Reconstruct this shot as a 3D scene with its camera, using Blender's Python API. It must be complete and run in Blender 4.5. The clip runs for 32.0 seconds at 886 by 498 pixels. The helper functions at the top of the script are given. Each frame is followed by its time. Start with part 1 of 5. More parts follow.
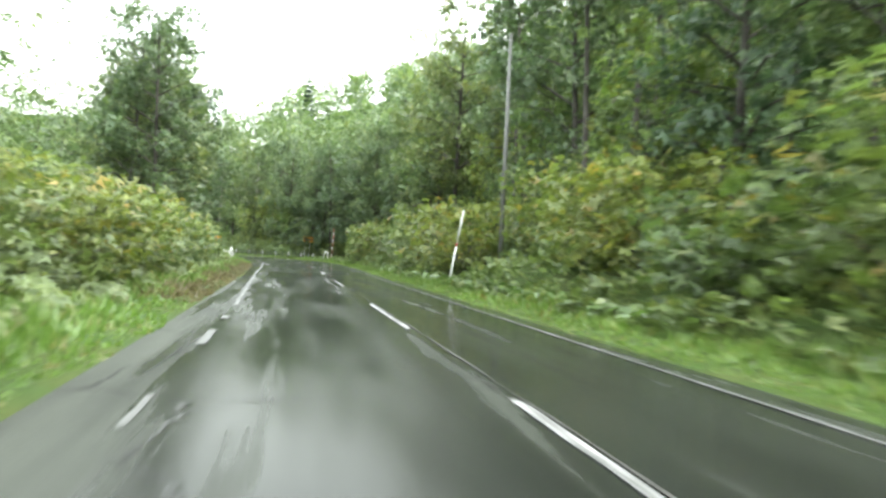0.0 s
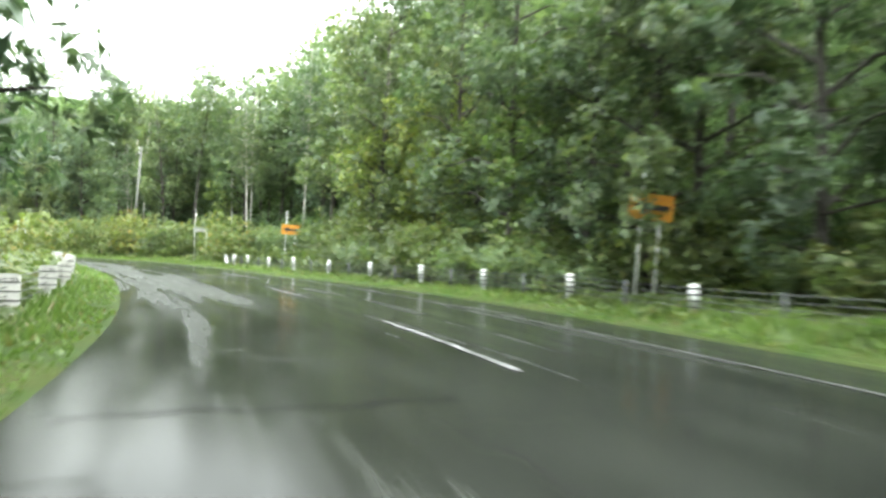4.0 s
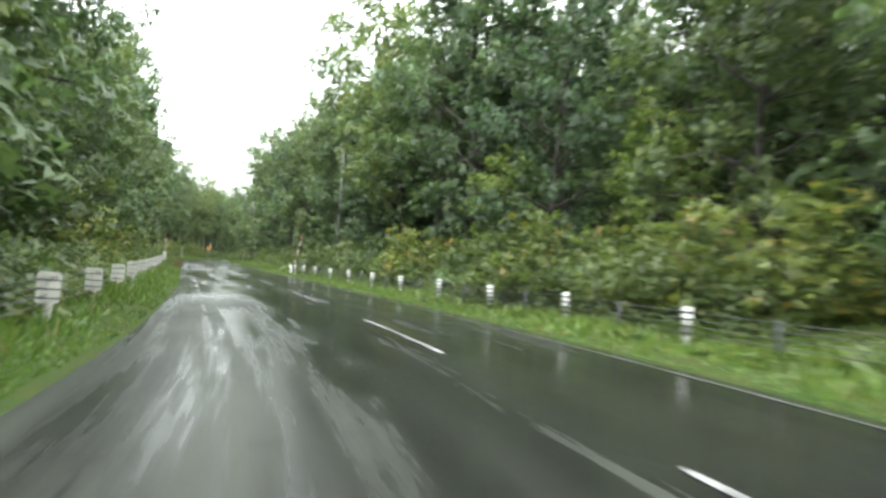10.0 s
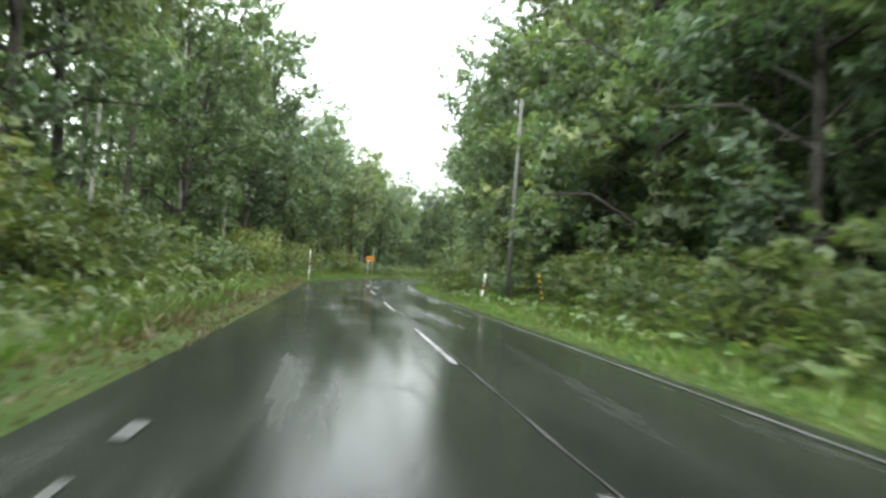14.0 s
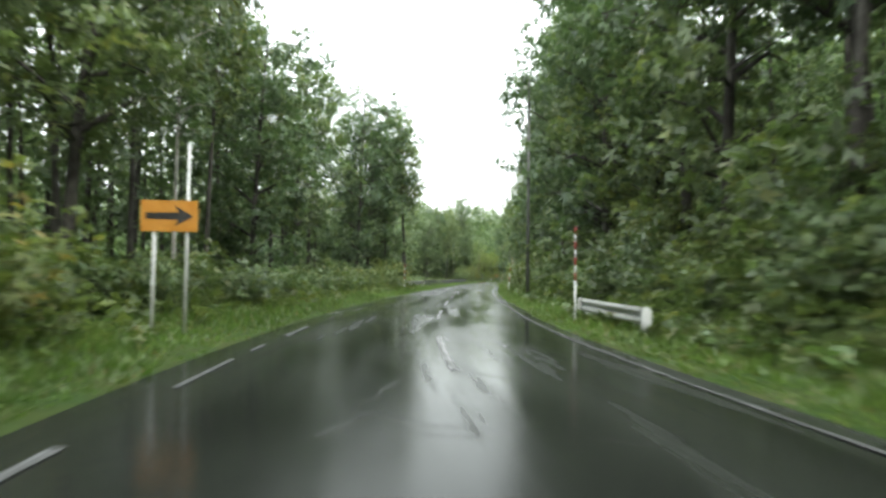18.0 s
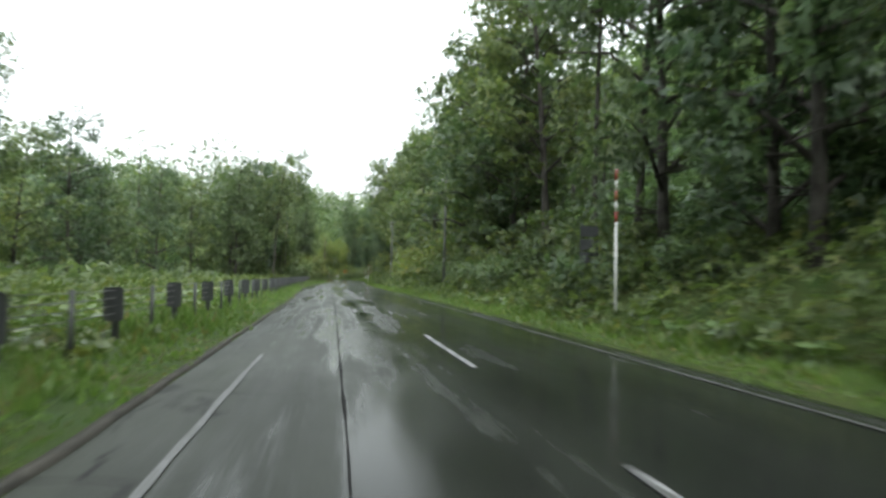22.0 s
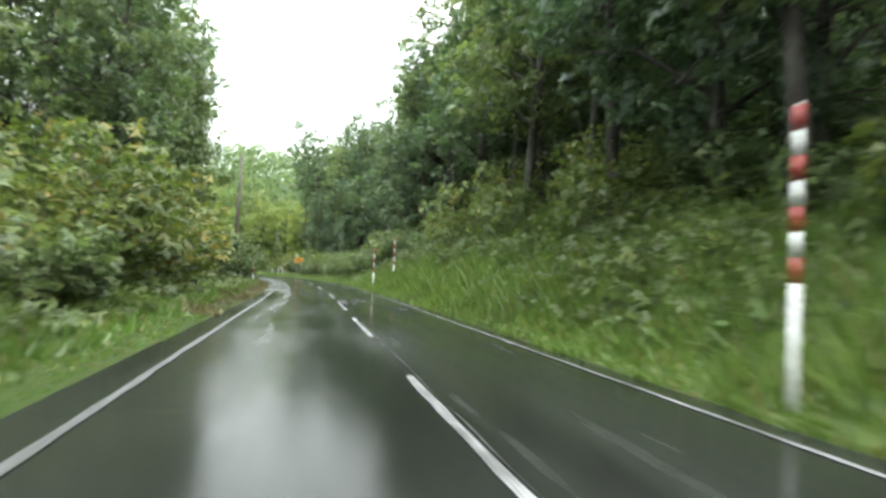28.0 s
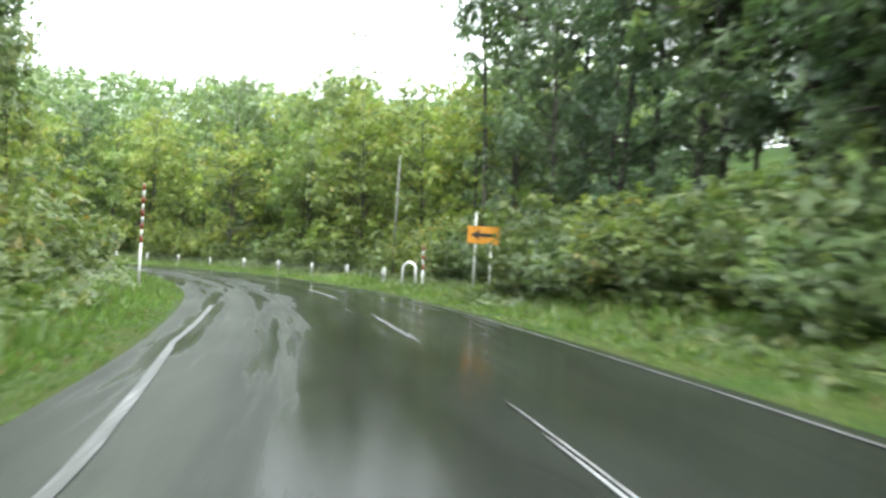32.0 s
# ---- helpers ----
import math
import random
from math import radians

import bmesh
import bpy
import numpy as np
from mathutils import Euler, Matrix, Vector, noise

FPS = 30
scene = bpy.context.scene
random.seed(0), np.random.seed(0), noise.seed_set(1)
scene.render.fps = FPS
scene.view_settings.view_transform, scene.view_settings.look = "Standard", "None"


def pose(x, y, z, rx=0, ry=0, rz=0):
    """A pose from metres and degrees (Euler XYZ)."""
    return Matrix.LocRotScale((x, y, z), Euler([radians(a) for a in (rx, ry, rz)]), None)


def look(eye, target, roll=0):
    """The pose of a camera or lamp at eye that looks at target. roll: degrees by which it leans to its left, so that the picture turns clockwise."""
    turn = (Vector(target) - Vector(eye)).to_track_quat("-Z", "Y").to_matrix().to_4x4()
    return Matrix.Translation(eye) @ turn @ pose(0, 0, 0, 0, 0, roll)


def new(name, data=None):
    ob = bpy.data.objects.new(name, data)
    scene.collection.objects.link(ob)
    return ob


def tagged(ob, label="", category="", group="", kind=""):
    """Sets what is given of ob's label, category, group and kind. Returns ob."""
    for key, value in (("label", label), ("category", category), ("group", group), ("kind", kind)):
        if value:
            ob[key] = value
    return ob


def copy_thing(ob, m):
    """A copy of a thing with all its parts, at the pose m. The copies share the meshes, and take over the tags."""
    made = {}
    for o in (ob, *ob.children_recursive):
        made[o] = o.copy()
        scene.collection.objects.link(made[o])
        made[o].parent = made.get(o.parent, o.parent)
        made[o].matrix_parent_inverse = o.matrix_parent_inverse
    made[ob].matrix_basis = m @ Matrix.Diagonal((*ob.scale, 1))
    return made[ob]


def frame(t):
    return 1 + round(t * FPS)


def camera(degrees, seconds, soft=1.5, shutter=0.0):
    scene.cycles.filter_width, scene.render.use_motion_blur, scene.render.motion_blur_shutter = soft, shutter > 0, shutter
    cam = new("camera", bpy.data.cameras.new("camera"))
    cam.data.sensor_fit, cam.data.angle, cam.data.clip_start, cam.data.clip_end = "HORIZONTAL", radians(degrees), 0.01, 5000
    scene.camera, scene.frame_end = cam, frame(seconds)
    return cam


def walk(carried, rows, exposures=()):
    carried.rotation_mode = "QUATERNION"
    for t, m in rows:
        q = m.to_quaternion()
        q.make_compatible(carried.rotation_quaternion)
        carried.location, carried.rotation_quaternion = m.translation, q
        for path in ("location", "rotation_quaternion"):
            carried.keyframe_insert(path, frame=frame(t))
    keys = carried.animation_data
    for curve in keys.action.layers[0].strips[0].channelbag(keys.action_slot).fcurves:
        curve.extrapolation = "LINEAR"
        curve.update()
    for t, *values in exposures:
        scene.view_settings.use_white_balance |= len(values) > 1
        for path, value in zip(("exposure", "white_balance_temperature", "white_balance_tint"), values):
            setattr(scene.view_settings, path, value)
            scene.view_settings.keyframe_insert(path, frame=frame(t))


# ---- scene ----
cam = camera(64.0, 32.0, soft=2.8, shutter=0.35)
# seconds, place, yaw to the left of +y, pitch, roll
PATH = [
    (0, 39.07, -3.98, 1.15, 8.57, 0.62, 2.87), (0.5, 35.82, 4.67, 1.15, 8.47, 0.51, 1.93),
    (1, 32.53, 13.31, 1.14, 8.67, 0.43, 2.22), (1.5, 29.17, 22.02, 1.15, 9.16, 1.18, 2.33),
    (2, 25.81, 30.73, 1.16, 9.75, 1.19, 1.47), (2.5, 22.23, 39.45, 1.15, 10.19, 1.10, 1.45),
    (3, 18.42, 47.89, 1.15, 11.88, 0.80, 1.62), (3.5, 14.13, 56.05, 1.15, 14.94, 0.62, 1.81),
    (4, 9.37, 63.57, 1.15, 18.28, 0.38, 1.52), (4.5, 4.25, 70.50, 1.15, 21.90, 0.05, 1.27),
    (5, -1.13, 76.87, 1.15, 25.81, -0.41, 1.03), (5.5, -6.65, 82.74, 1.17, 29.99, -1.02, 0.82),
    (6, -12.21, 88.14, 1.13, 34.45, -0.95, 1.99), (6.5, -18.09, 93.23, 1.16, 39.01, 0.45, 2.45),
    (7, -24.41, 97.87, 1.15, 43.69, 0.42, 2.32), (7.5, -31.17, 101.93, 1.15, 47.75, 0.91, 3.18),
    (8, -38.42, 105.46, 1.15, 51.92, 1.10, 3.50), (8.5, -46.13, 108.52, 1.15, 56.33, 1.12, 3.36),
    (9, -54.16, 111.14, 1.14, 61.54, 1.20, 4.06), (9.5, -62.47, 113.26, 1.14, 66.03, 1.40, 2.97),
    (10, -70.96, 114.68, 1.14, 69.94, 1.52, 3.60), (10.5, -79.57, 115.50, 1.15, 73.27, 1.54, 3.11),
    (11, -88.62, 116.03, 1.16, 76.91, 1.44, 3.30), (11.5, -97.81, 116.24, 1.15, 80.03, 1.15, 3.17),
    (12, -106.96, 116.31, 1.14, 81.35, 0.92, 3.14), (12.5, -115.76, 116.34, 1.15, 81.06, 1.50, 5.04),
    (13, -124.69, 116.57, 1.15, 81.16, 1.88, 5.87), (13.5, -133.58, 116.65, 1.16, 81.52, 2.10, 4.69),
    (14, -142.43, 116.68, 1.15, 82.23, 1.93, 4.45), (14.5, -151.40, 116.66, 1.14, 82.28, 2.03, 4.23),
    (15, -160.42, 116.66, 1.15, 82.20, 2.20, 3.66), (15.5, -169.48, 116.67, 1.15, 81.29, 2.38, 3.16),
    (16, -178.61, 116.72, 1.15, 79.98, 2.58, 2.71), (16.5, -187.84, 117.13, 1.15, 78.69, 2.83, 2.30),
    (17, -196.99, 118.00, 1.16, 76.74, 2.71, 2.45), (17.5, -206.13, 119.18, 1.15, 74.52, 2.58, 2.22),
    (18, -215.08, 120.77, 1.16, 73.49, 2.34, 0.76), (18.5, -223.78, 122.36, 1.12, 70.99, 2.39, 1.54),
    (19, -232.48, 124.83, 1.15, 69.16, 2.18, 1.21), (19.5, -241.21, 127.39, 1.15, 67.65, 2.23, 1.75),
    (20, -249.80, 130.21, 1.15, 66.30, 2.78, 1.59), (20.5, -258.25, 132.83, 1.14, 63.93, 2.77, 1.58),
    (21, -266.34, 135.74, 1.16, 62.43, 2.59, 0.50), (21.5, -274.41, 138.56, 1.14, 61.36, 2.42, 0.93),
    (22, -282.37, 141.42, 1.16, 59.95, 2.26, 1.05), (22.5, -290.17, 144.38, 1.16, 58.74, 2.14, 1.50),
    (23, -297.89, 147.24, 1.16, 57.65, 2.14, 2.18), (23.5, -305.49, 150.18, 1.15, 57.04, 2.15, 3.51),
    (24, -313.39, 153.09, 1.16, 56.93, 2.14, 4.55), (24.5, -321.44, 156.14, 1.14, 56.76, 2.09, 4.55),
    (25, -329.66, 159.22, 1.15, 56.81, 2.25, 4.55), (25.5, -337.81, 162.34, 1.16, 56.99, 2.34, 5.11),
    (26, -345.80, 165.57, 1.14, 56.91, 2.17, 5.12), (26.5, -353.73, 169.02, 1.13, 57.07, 2.12, 4.63),
    (27, -361.68, 172.48, 1.15, 56.78, 2.08, 3.80), (27.5, -369.65, 175.93, 1.15, 56.28, 2.04, 3.04),
    (28, -377.62, 179.37, 1.15, 55.76, 2.01, 2.33), (28.5, -385.62, 182.80, 1.16, 55.45, 1.97, 1.66),
    (29, -393.63, 186.24, 1.15, 55.56, 1.79, 1.22), (29.5, -401.71, 189.69, 1.14, 55.75, 1.67, 1.11),
    (30, -409.69, 193.21, 1.15, 56.28, 1.41, -0.36), (30.5, -417.56, 196.24, 1.15, 57.15, 1.28, -0.37),
    (31, -425.31, 199.06, 1.15, 58.22, 1.16, -0.46), (31.5, -433.62, 201.75, 1.15, 61.25, 1.27, 1.01),
    (32, -442.30, 204.28, 1.14, 65.21, 1.20, 2.88),
]


def aim(x, y, z, yaw, pitch, roll):
    a, b = radians(yaw), radians(pitch)
    way = Vector((-math.sin(a) * math.cos(b), math.cos(a) * math.cos(b), math.sin(b)))
    return look((x, y, z), Vector((x, y, z)) + 5 * way, roll)


# stops, kelvin and tint of the film camera as it goes in and out of the shade
EXPOSURE = [(0.0, 2.2, 6500, 7), (3.0, 2.5, 6500, 7), (3.5, 2.6, 6500, 7), (5.5, 2.17, 6500, 7), (6.0, 2.2, 6500, 7), (9.0, 1.9, 6500, 8), (12.0, 1.86, 6400, 9), (14.0, 1.87, 6400, 8), (16.5, 1.99, 6500, 7), (17.0, 1.9, 6500, 7), (18.0, 1.45, 6400, 8), (20.0, 1.45, 6400, 8), (21.0, 1.05, 6400, 9), (22.0, 1.0, 6300, 9), (24.0, 1.3, 6300, 9), (25.0, 1.75, 6400, 8), (26.0, 1.7, 6400, 8), (28.5, 2.03, 6400, 8), (30.0, 2.14, 6400, 7), (32.0, 2.1, 6300, 8)]
walk(cam, [(t, aim(*row)) for t, *row in PATH], EXPOSURE)

# ---- sky and light: bright overcast, rain ----
world = bpy.data.worlds.new("overcast_sky")
scene.world = world
world.use_nodes = True
wn, wl = world.node_tree.nodes, world.node_tree.links
wn.clear()
sky = wn.new("ShaderNodeTexSky")
sky.sky_type, sky.sun_disc = "NISHITA", False
sky.sun_elevation, sky.sun_rotation = radians(48), radians(60)
sky.dust_density, sky.air_density = 4.0, 1.5
cloud = wn.new("ShaderNodeMix")
cloud.data_type = "RGBA"
cloud.inputs[0].default_value = 0.82
cloud.inputs[7].default_value = (9.4, 9.9, 9.7, 1)
bg = wn.new("ShaderNodeBackground")
bg.inputs["Strength"].default_value = 0.15
out = wn.new("ShaderNodeOutputWorld")
wl.new(sky.outputs["Color"], cloud.inputs[6])
way = wn.new("ShaderNodeTexCoord")
axis = wn.new("ShaderNodeSeparateXYZ")
rise = wn.new("ShaderNodeMapRange")
for k, v in ((1, 0.0), (2, 1.0), (3, 0.62), (4, 1.6)):
    rise.inputs[k].default_value = v
wl.new(way.outputs["Generated"], axis.inputs[0])
wl.new(axis.outputs[2], rise.inputs[0])
dome = wn.new("ShaderNodeMix")
dome.data_type, dome.blend_type = "RGBA", "MULTIPLY"
dome.inputs[0].default_value = 1.0
wl.new(cloud.outputs[2], dome.inputs[6])
wl.new(rise.outputs[0], dome.inputs[7])
wl.new(dome.outputs[2], bg.inputs["Color"])
wl.new(bg.outputs[0], out.inputs["Surface"])
sun = new("sun", bpy.data.lights.new("sun", "SUN"))
sun.data.energy, sun.data.angle, sun.data.color = 0.9, radians(35), (1.0, 0.97, 0.92)
sun.matrix_world = look((0, 0, 100), (-60, 35, 20))

rng = np.random.default_rng(7)


# ---- materials ----
def material(name):
    m = bpy.data.materials.new(name)
    m.use_nodes = True
    n, l = m.node_tree.nodes, m.node_tree.links
    return m, n, l, n["Principled BSDF"]


def noise_node(n, l, scale, detail=4.0, where="Object", rough=0.55):
    c = n.new("ShaderNodeTexCoord")
    t = n.new("ShaderNodeTexNoise")
    t.inputs["Scale"].default_value, t.inputs["Detail"].default_value, t.inputs["Roughness"].default_value = scale, detail, rough
    l.new(c.outputs[where], t.inputs["Vector"])
    return t


def ramp(n, l, source, *stops):
    r = n.new("ShaderNodeValToRGB")
    e = r.color_ramp.elements
    while len(e) < len(stops):
        e.new(0.5)
    for k, (p, c) in zip(e, stops):
        k.position, k.color = p, (*c, 1) if len(c) == 3 else c
    l.new(source, r.inputs["Fac"])
    return r.outputs["Color"]


def grey(v):
    return (v, v, v)


def mixed(n, l, fac, a, b, how="MIX"):
    m = n.new("ShaderNodeMix")
    m.data_type, m.blend_type = "RGBA", how
    for k, v in ((0, fac), (6, a), (7, b)):
        if hasattr(v, "links"):
            l.new(v, m.inputs[k])
        else:
            m.inputs[k].default_value = v if k == 0 else (*v, 1)
    return m.outputs[2]


def bump(n, l, height, p, strength=0.3, distance=0.02):
    b = n.new("ShaderNodeBump")
    b.inputs["Strength"].default_value, b.inputs["Distance"].default_value = strength, distance
    l.new(height, b.inputs["Height"])
    l.new(b.outputs[0], p.inputs["Normal"])


def plain(name, a, b, rough=0.5, scale=6.0, metal=0.0, grit=0.15, depth=0.01):
    """A surface that goes from colour a to colour b in stains, with fine grain on top."""
    m, n, l, p = material(name)
    big, fine = noise_node(n, l, scale), noise_node(n, l, scale * 12, 3)
    base = ramp(n, l, big.outputs["Fac"], (0.35, a), (0.68, b))
    l.new(mixed(n, l, 0.25, base, ramp(n, l, fine.outputs["Fac"], (0.3, grey(0.25)), (0.7, grey(0.8))), "OVERLAY"), p.inputs["Base Color"])
    l.new(ramp(n, l, big.outputs["Fac"], (0.3, grey(rough * 0.7)), (0.7, grey(min(1, rough * 1.25)))), p.inputs["Roughness"])
    p.inputs["Metallic"].default_value = metal
    if rough > 0.75:
        p.inputs["Specular IOR Level"].default_value = 0.02
    bump(n, l, fine.outputs["Fac"], p, grit, depth)
    return m


def leaves(name, dark, mid, light, turned, glow=0.42, rough=0.44):
    """Foliage: colour changes from leaf to leaf and from plant to plant; light comes through."""
    m, n, l, p = material(name)
    info, geo = n.new("ShaderNodeObjectInfo"), n.new("ShaderNodeNewGeometry")
    own = ramp(n, l, geo.outputs["Random Per Island"], (0.0, dark), (0.45, mid), (0.85, light), (0.97, turned))
    plant = ramp(n, l, info.outputs["Random"], (0.0, (0.72, 0.8, 0.78)), (0.5, (1.0, 1.0, 0.9)), (1.0, (1.25, 1.12, 0.85)))
    patch = noise_node(n, l, 0.16, 2, "Object")
    both = mixed(n, l, 1.0, own, plant, "MULTIPLY")
    both = mixed(n, l, 1.0, both, ramp(n, l, patch.outputs["Fac"], (0.3, grey(0.75)), (0.7, grey(1.2))), "MULTIPLY")
    l.new(both, p.inputs["Base Color"])
    p.inputs["Roughness"].default_value = rough
    p.inputs["Specular IOR Level"].default_value = 0.5
    t = n.new("ShaderNodeBsdfTranslucent")
    l.new(mixed(n, l, 1.0, both, (1.08, 1.15, 0.75), "MULTIPLY"), t.inputs["Color"])
    s = n.new("ShaderNodeMixShader")
    s.inputs[0].default_value = glow
    o = n["Material Output"]
    l.new(p.outputs[0], s.inputs[1])
    l.new(t.outputs[0], s.inputs[2])
    l.new(s.outputs[0], o.inputs["Surface"])
    return m


def calc(n, l, how, a, b=0.0):
    m = n.new("ShaderNodeMath")
    m.operation = how
    for k, v in enumerate((a, b)):
        if hasattr(v, "links"):
            l.new(v, m.inputs[k])
        else:
            m.inputs[k].default_value = v
    return m.outputs[0]


def fade(n, l, v, a, b, lo=0.0, hi=1.0):
    m = n.new("ShaderNodeMapRange")
    m.interpolation_type = "SMOOTHSTEP"
    l.new(v, m.inputs[0])
    for k, x in zip((1, 2, 3, 4), (a, b, lo, hi)):
        m.inputs[k].default_value = x
    return m.outputs[0]


def wet_road():
    """Wet road seen flat: a water film in long streaks, dark newer asphalt and worn pale old lanes with ragged edges, cracks and mends."""
    m, n, l, p = material("wet_asphalt")
    c = n.new("ShaderNodeTexCoord")
    cut = n.new("ShaderNodeSeparateXYZ")
    l.new(c.outputs["UV"], cut.inputs[0])
    s, d = cut.outputs[0], cut.outputs[1]

    def cloud_of(sx, sy, scale, detail, rough=0.6):
        v = n.new("ShaderNodeMapping")
        v.inputs["Scale"].default_value = (sx, sy, 1)
        l.new(c.outputs["UV"], v.inputs["Vector"])
        t = n.new("ShaderNodeTexNoise")
        t.inputs["Scale"].default_value, t.inputs["Detail"].default_value, t.inputs["Roughness"].default_value = scale, detail, rough
        l.new(v.outputs[0], t.inputs["Vector"])
        return t.outputs["Fac"]
    streak, patch = cloud_of(0.07, 1.0, 1.6, 7.0), cloud_of(0.3, 1, 0.6, 6.0)
    finger, grain = cloud_of(0.09, 1.3, 1.3, 10.0, 0.66), cloud_of(1, 1, 40.0, 3.0)
    ruts = cloud_of(0.02, 1.0, 0.85, 3.0)
    old = None
    for s0, s1, edge, ragged, far in ((-20, 40, -2.5, 1.8, -9), (96, 142, -1.3, 0.5, -9), (136, 208, -0.6, 1.5, -9), (230, 264, -1.8, 2.0, -9), (372, 462, -0.2, 0.8, -9), (455, 505, -0.4, 0.9, -2.75), (534, 586, -1.75, 0.3, -9), (577, 645, -0.9, 1.3, -9)):
        rim = calc(n, l, "SUBTRACT", calc(n, l, "MULTIPLY_ADD", calc(n, l, "SUBTRACT", finger, 0.5), 2 * ragged), d)
        rim.node.inputs[0].links[0].from_node.inputs[2].default_value = edge
        lane = calc(n, l, "MULTIPLY", fade(n, l, rim, -0.08, 0.12), calc(n, l, "MULTIPLY", fade(n, l, s, s0, s0 + 8), fade(n, l, s, s1 - 8, s1, 1.0, 0.0)))
        lane = calc(n, l, "MULTIPLY", lane, fade(n, l, d, far - 0.06, far + 0.06))
        old = lane if old is None else calc(n, l, "MAXIMUM", old, lane)
    old = calc(n, l, "MULTIPLY", old, fade(n, l, cloud_of(0.06, 1.2, 1.2, 9.0), 0.4, 0.52, 0.12, 1.0))
    # water standing in the worn wheel track and in scattered hollows
    track = calc(n, l, "ABSOLUTE", calc(n, l, "ADD", calc(n, l, "ADD", d, 0.95), calc(n, l, "MULTIPLY", calc(n, l, "SUBTRACT", finger, 0.5), 1.5)))
    width = calc(n, l, "MULTIPLY", calc(n, l, "SUBTRACT", cloud_of(0.22, 0.3, 0.5, 6.0), 0.33), 2.8)
    pool = fade(n, l, calc(n, l, "SUBTRACT", width, track), -0.1, 0.2)
    pool = calc(n, l, "MAXIMUM", pool, fade(n, l, cloud_of(0.06, 1.1, 0.95, 9.0), 0.56, 0.64))
    old = calc(n, l, "MAXIMUM", old, fade(n, l, cloud_of(0.09, 1.3, 1.0, 9.0), 0.56, 0.64, 0.0, 0.5))
    old = calc(n, l, "MULTIPLY", old, calc(n, l, "SUBTRACT", 1.0, calc(n, l, "MULTIPLY", pool, 0.9)))
    crack = n.new("ShaderNodeTexVoronoi")
    crack.feature = "DISTANCE_TO_EDGE"
    crack.inputs["Scale"].default_value = 0.3
    bent = n.new("ShaderNodeVectorMath")
    bent.operation = "ADD"
    l.new(c.outputs["UV"], bent.inputs[0])
    wave = n.new("ShaderNodeTexNoise")
    wave.inputs["Scale"].default_value, wave.inputs["Detail"].default_value = 0.9, 5.0
    l.new(c.outputs["UV"], wave.inputs["Vector"])
    l.new(wave.outputs["Color"], bent.inputs[1])
    l.new(bent.outputs[0], crack.inputs["Vector"])
    split = calc(n, l, "MULTIPLY", fade(n, l, crack.outputs["Distance"], 0.002, 0.012, 1.0, 0.0), fade(n, l, patch, 0.45, 0.55))
    dark = ramp(n, l, patch, (0.36, (0.0112, 0.0125, 0.0108)), (0.64, (0.0215, 0.0238, 0.0205)))
    pale = ramp(n, l, streak, (0.36, (0.024, 0.0265, 0.0225)), (0.64, (0.05, 0.0545, 0.0465)))
    base = mixed(n, l, old, dark, pale)
    base = mixed(n, l, 0.3, base, ramp(n, l, grain, (0.3, grey(0.2)), (0.7, grey(0.85))), "OVERLAY")
    base = mixed(n, l, calc(n, l, "MULTIPLY", split, 0.85), base, (0.012, 0.012, 0.012))
    l.new(base, p.inputs["Base Color"])
    film = calc(n, l, "ADD", calc(n, l, "MULTIPLY", streak, 0.4), calc(n, l, "ADD", calc(n, l, "MULTIPLY", patch, 0.35), calc(n, l, "MULTIPLY", ruts, 0.25)))
    wet = ramp(n, l, film, (0.38, grey(0.03)), (0.46, grey(0.1)), (0.54, grey(0.18)), (0.63, grey(0.28)))
    dry = ramp(n, l, film, (0.4, grey(0.3)), (0.5, grey(0.46)), (0.62, grey(0.62)))
    l.new(mixed(n, l, old, wet, dry), p.inputs["Roughness"])
    p.inputs["IOR"].default_value = 1.13
    l.new(fade(n, l, old, 0.0, 1.0, 0.42, 0.21), p.inputs["Specular IOR Level"])
    high = calc(n, l, "ADD", calc(n, l, "MULTIPLY", grain, 0.12), calc(n, l, "ADD", calc(n, l, "MULTIPLY", finger, 0.5), calc(n, l, "MULTIPLY", split, -0.6)))
    bump(n, l, high, p, 0.28, 0.02)
    return m


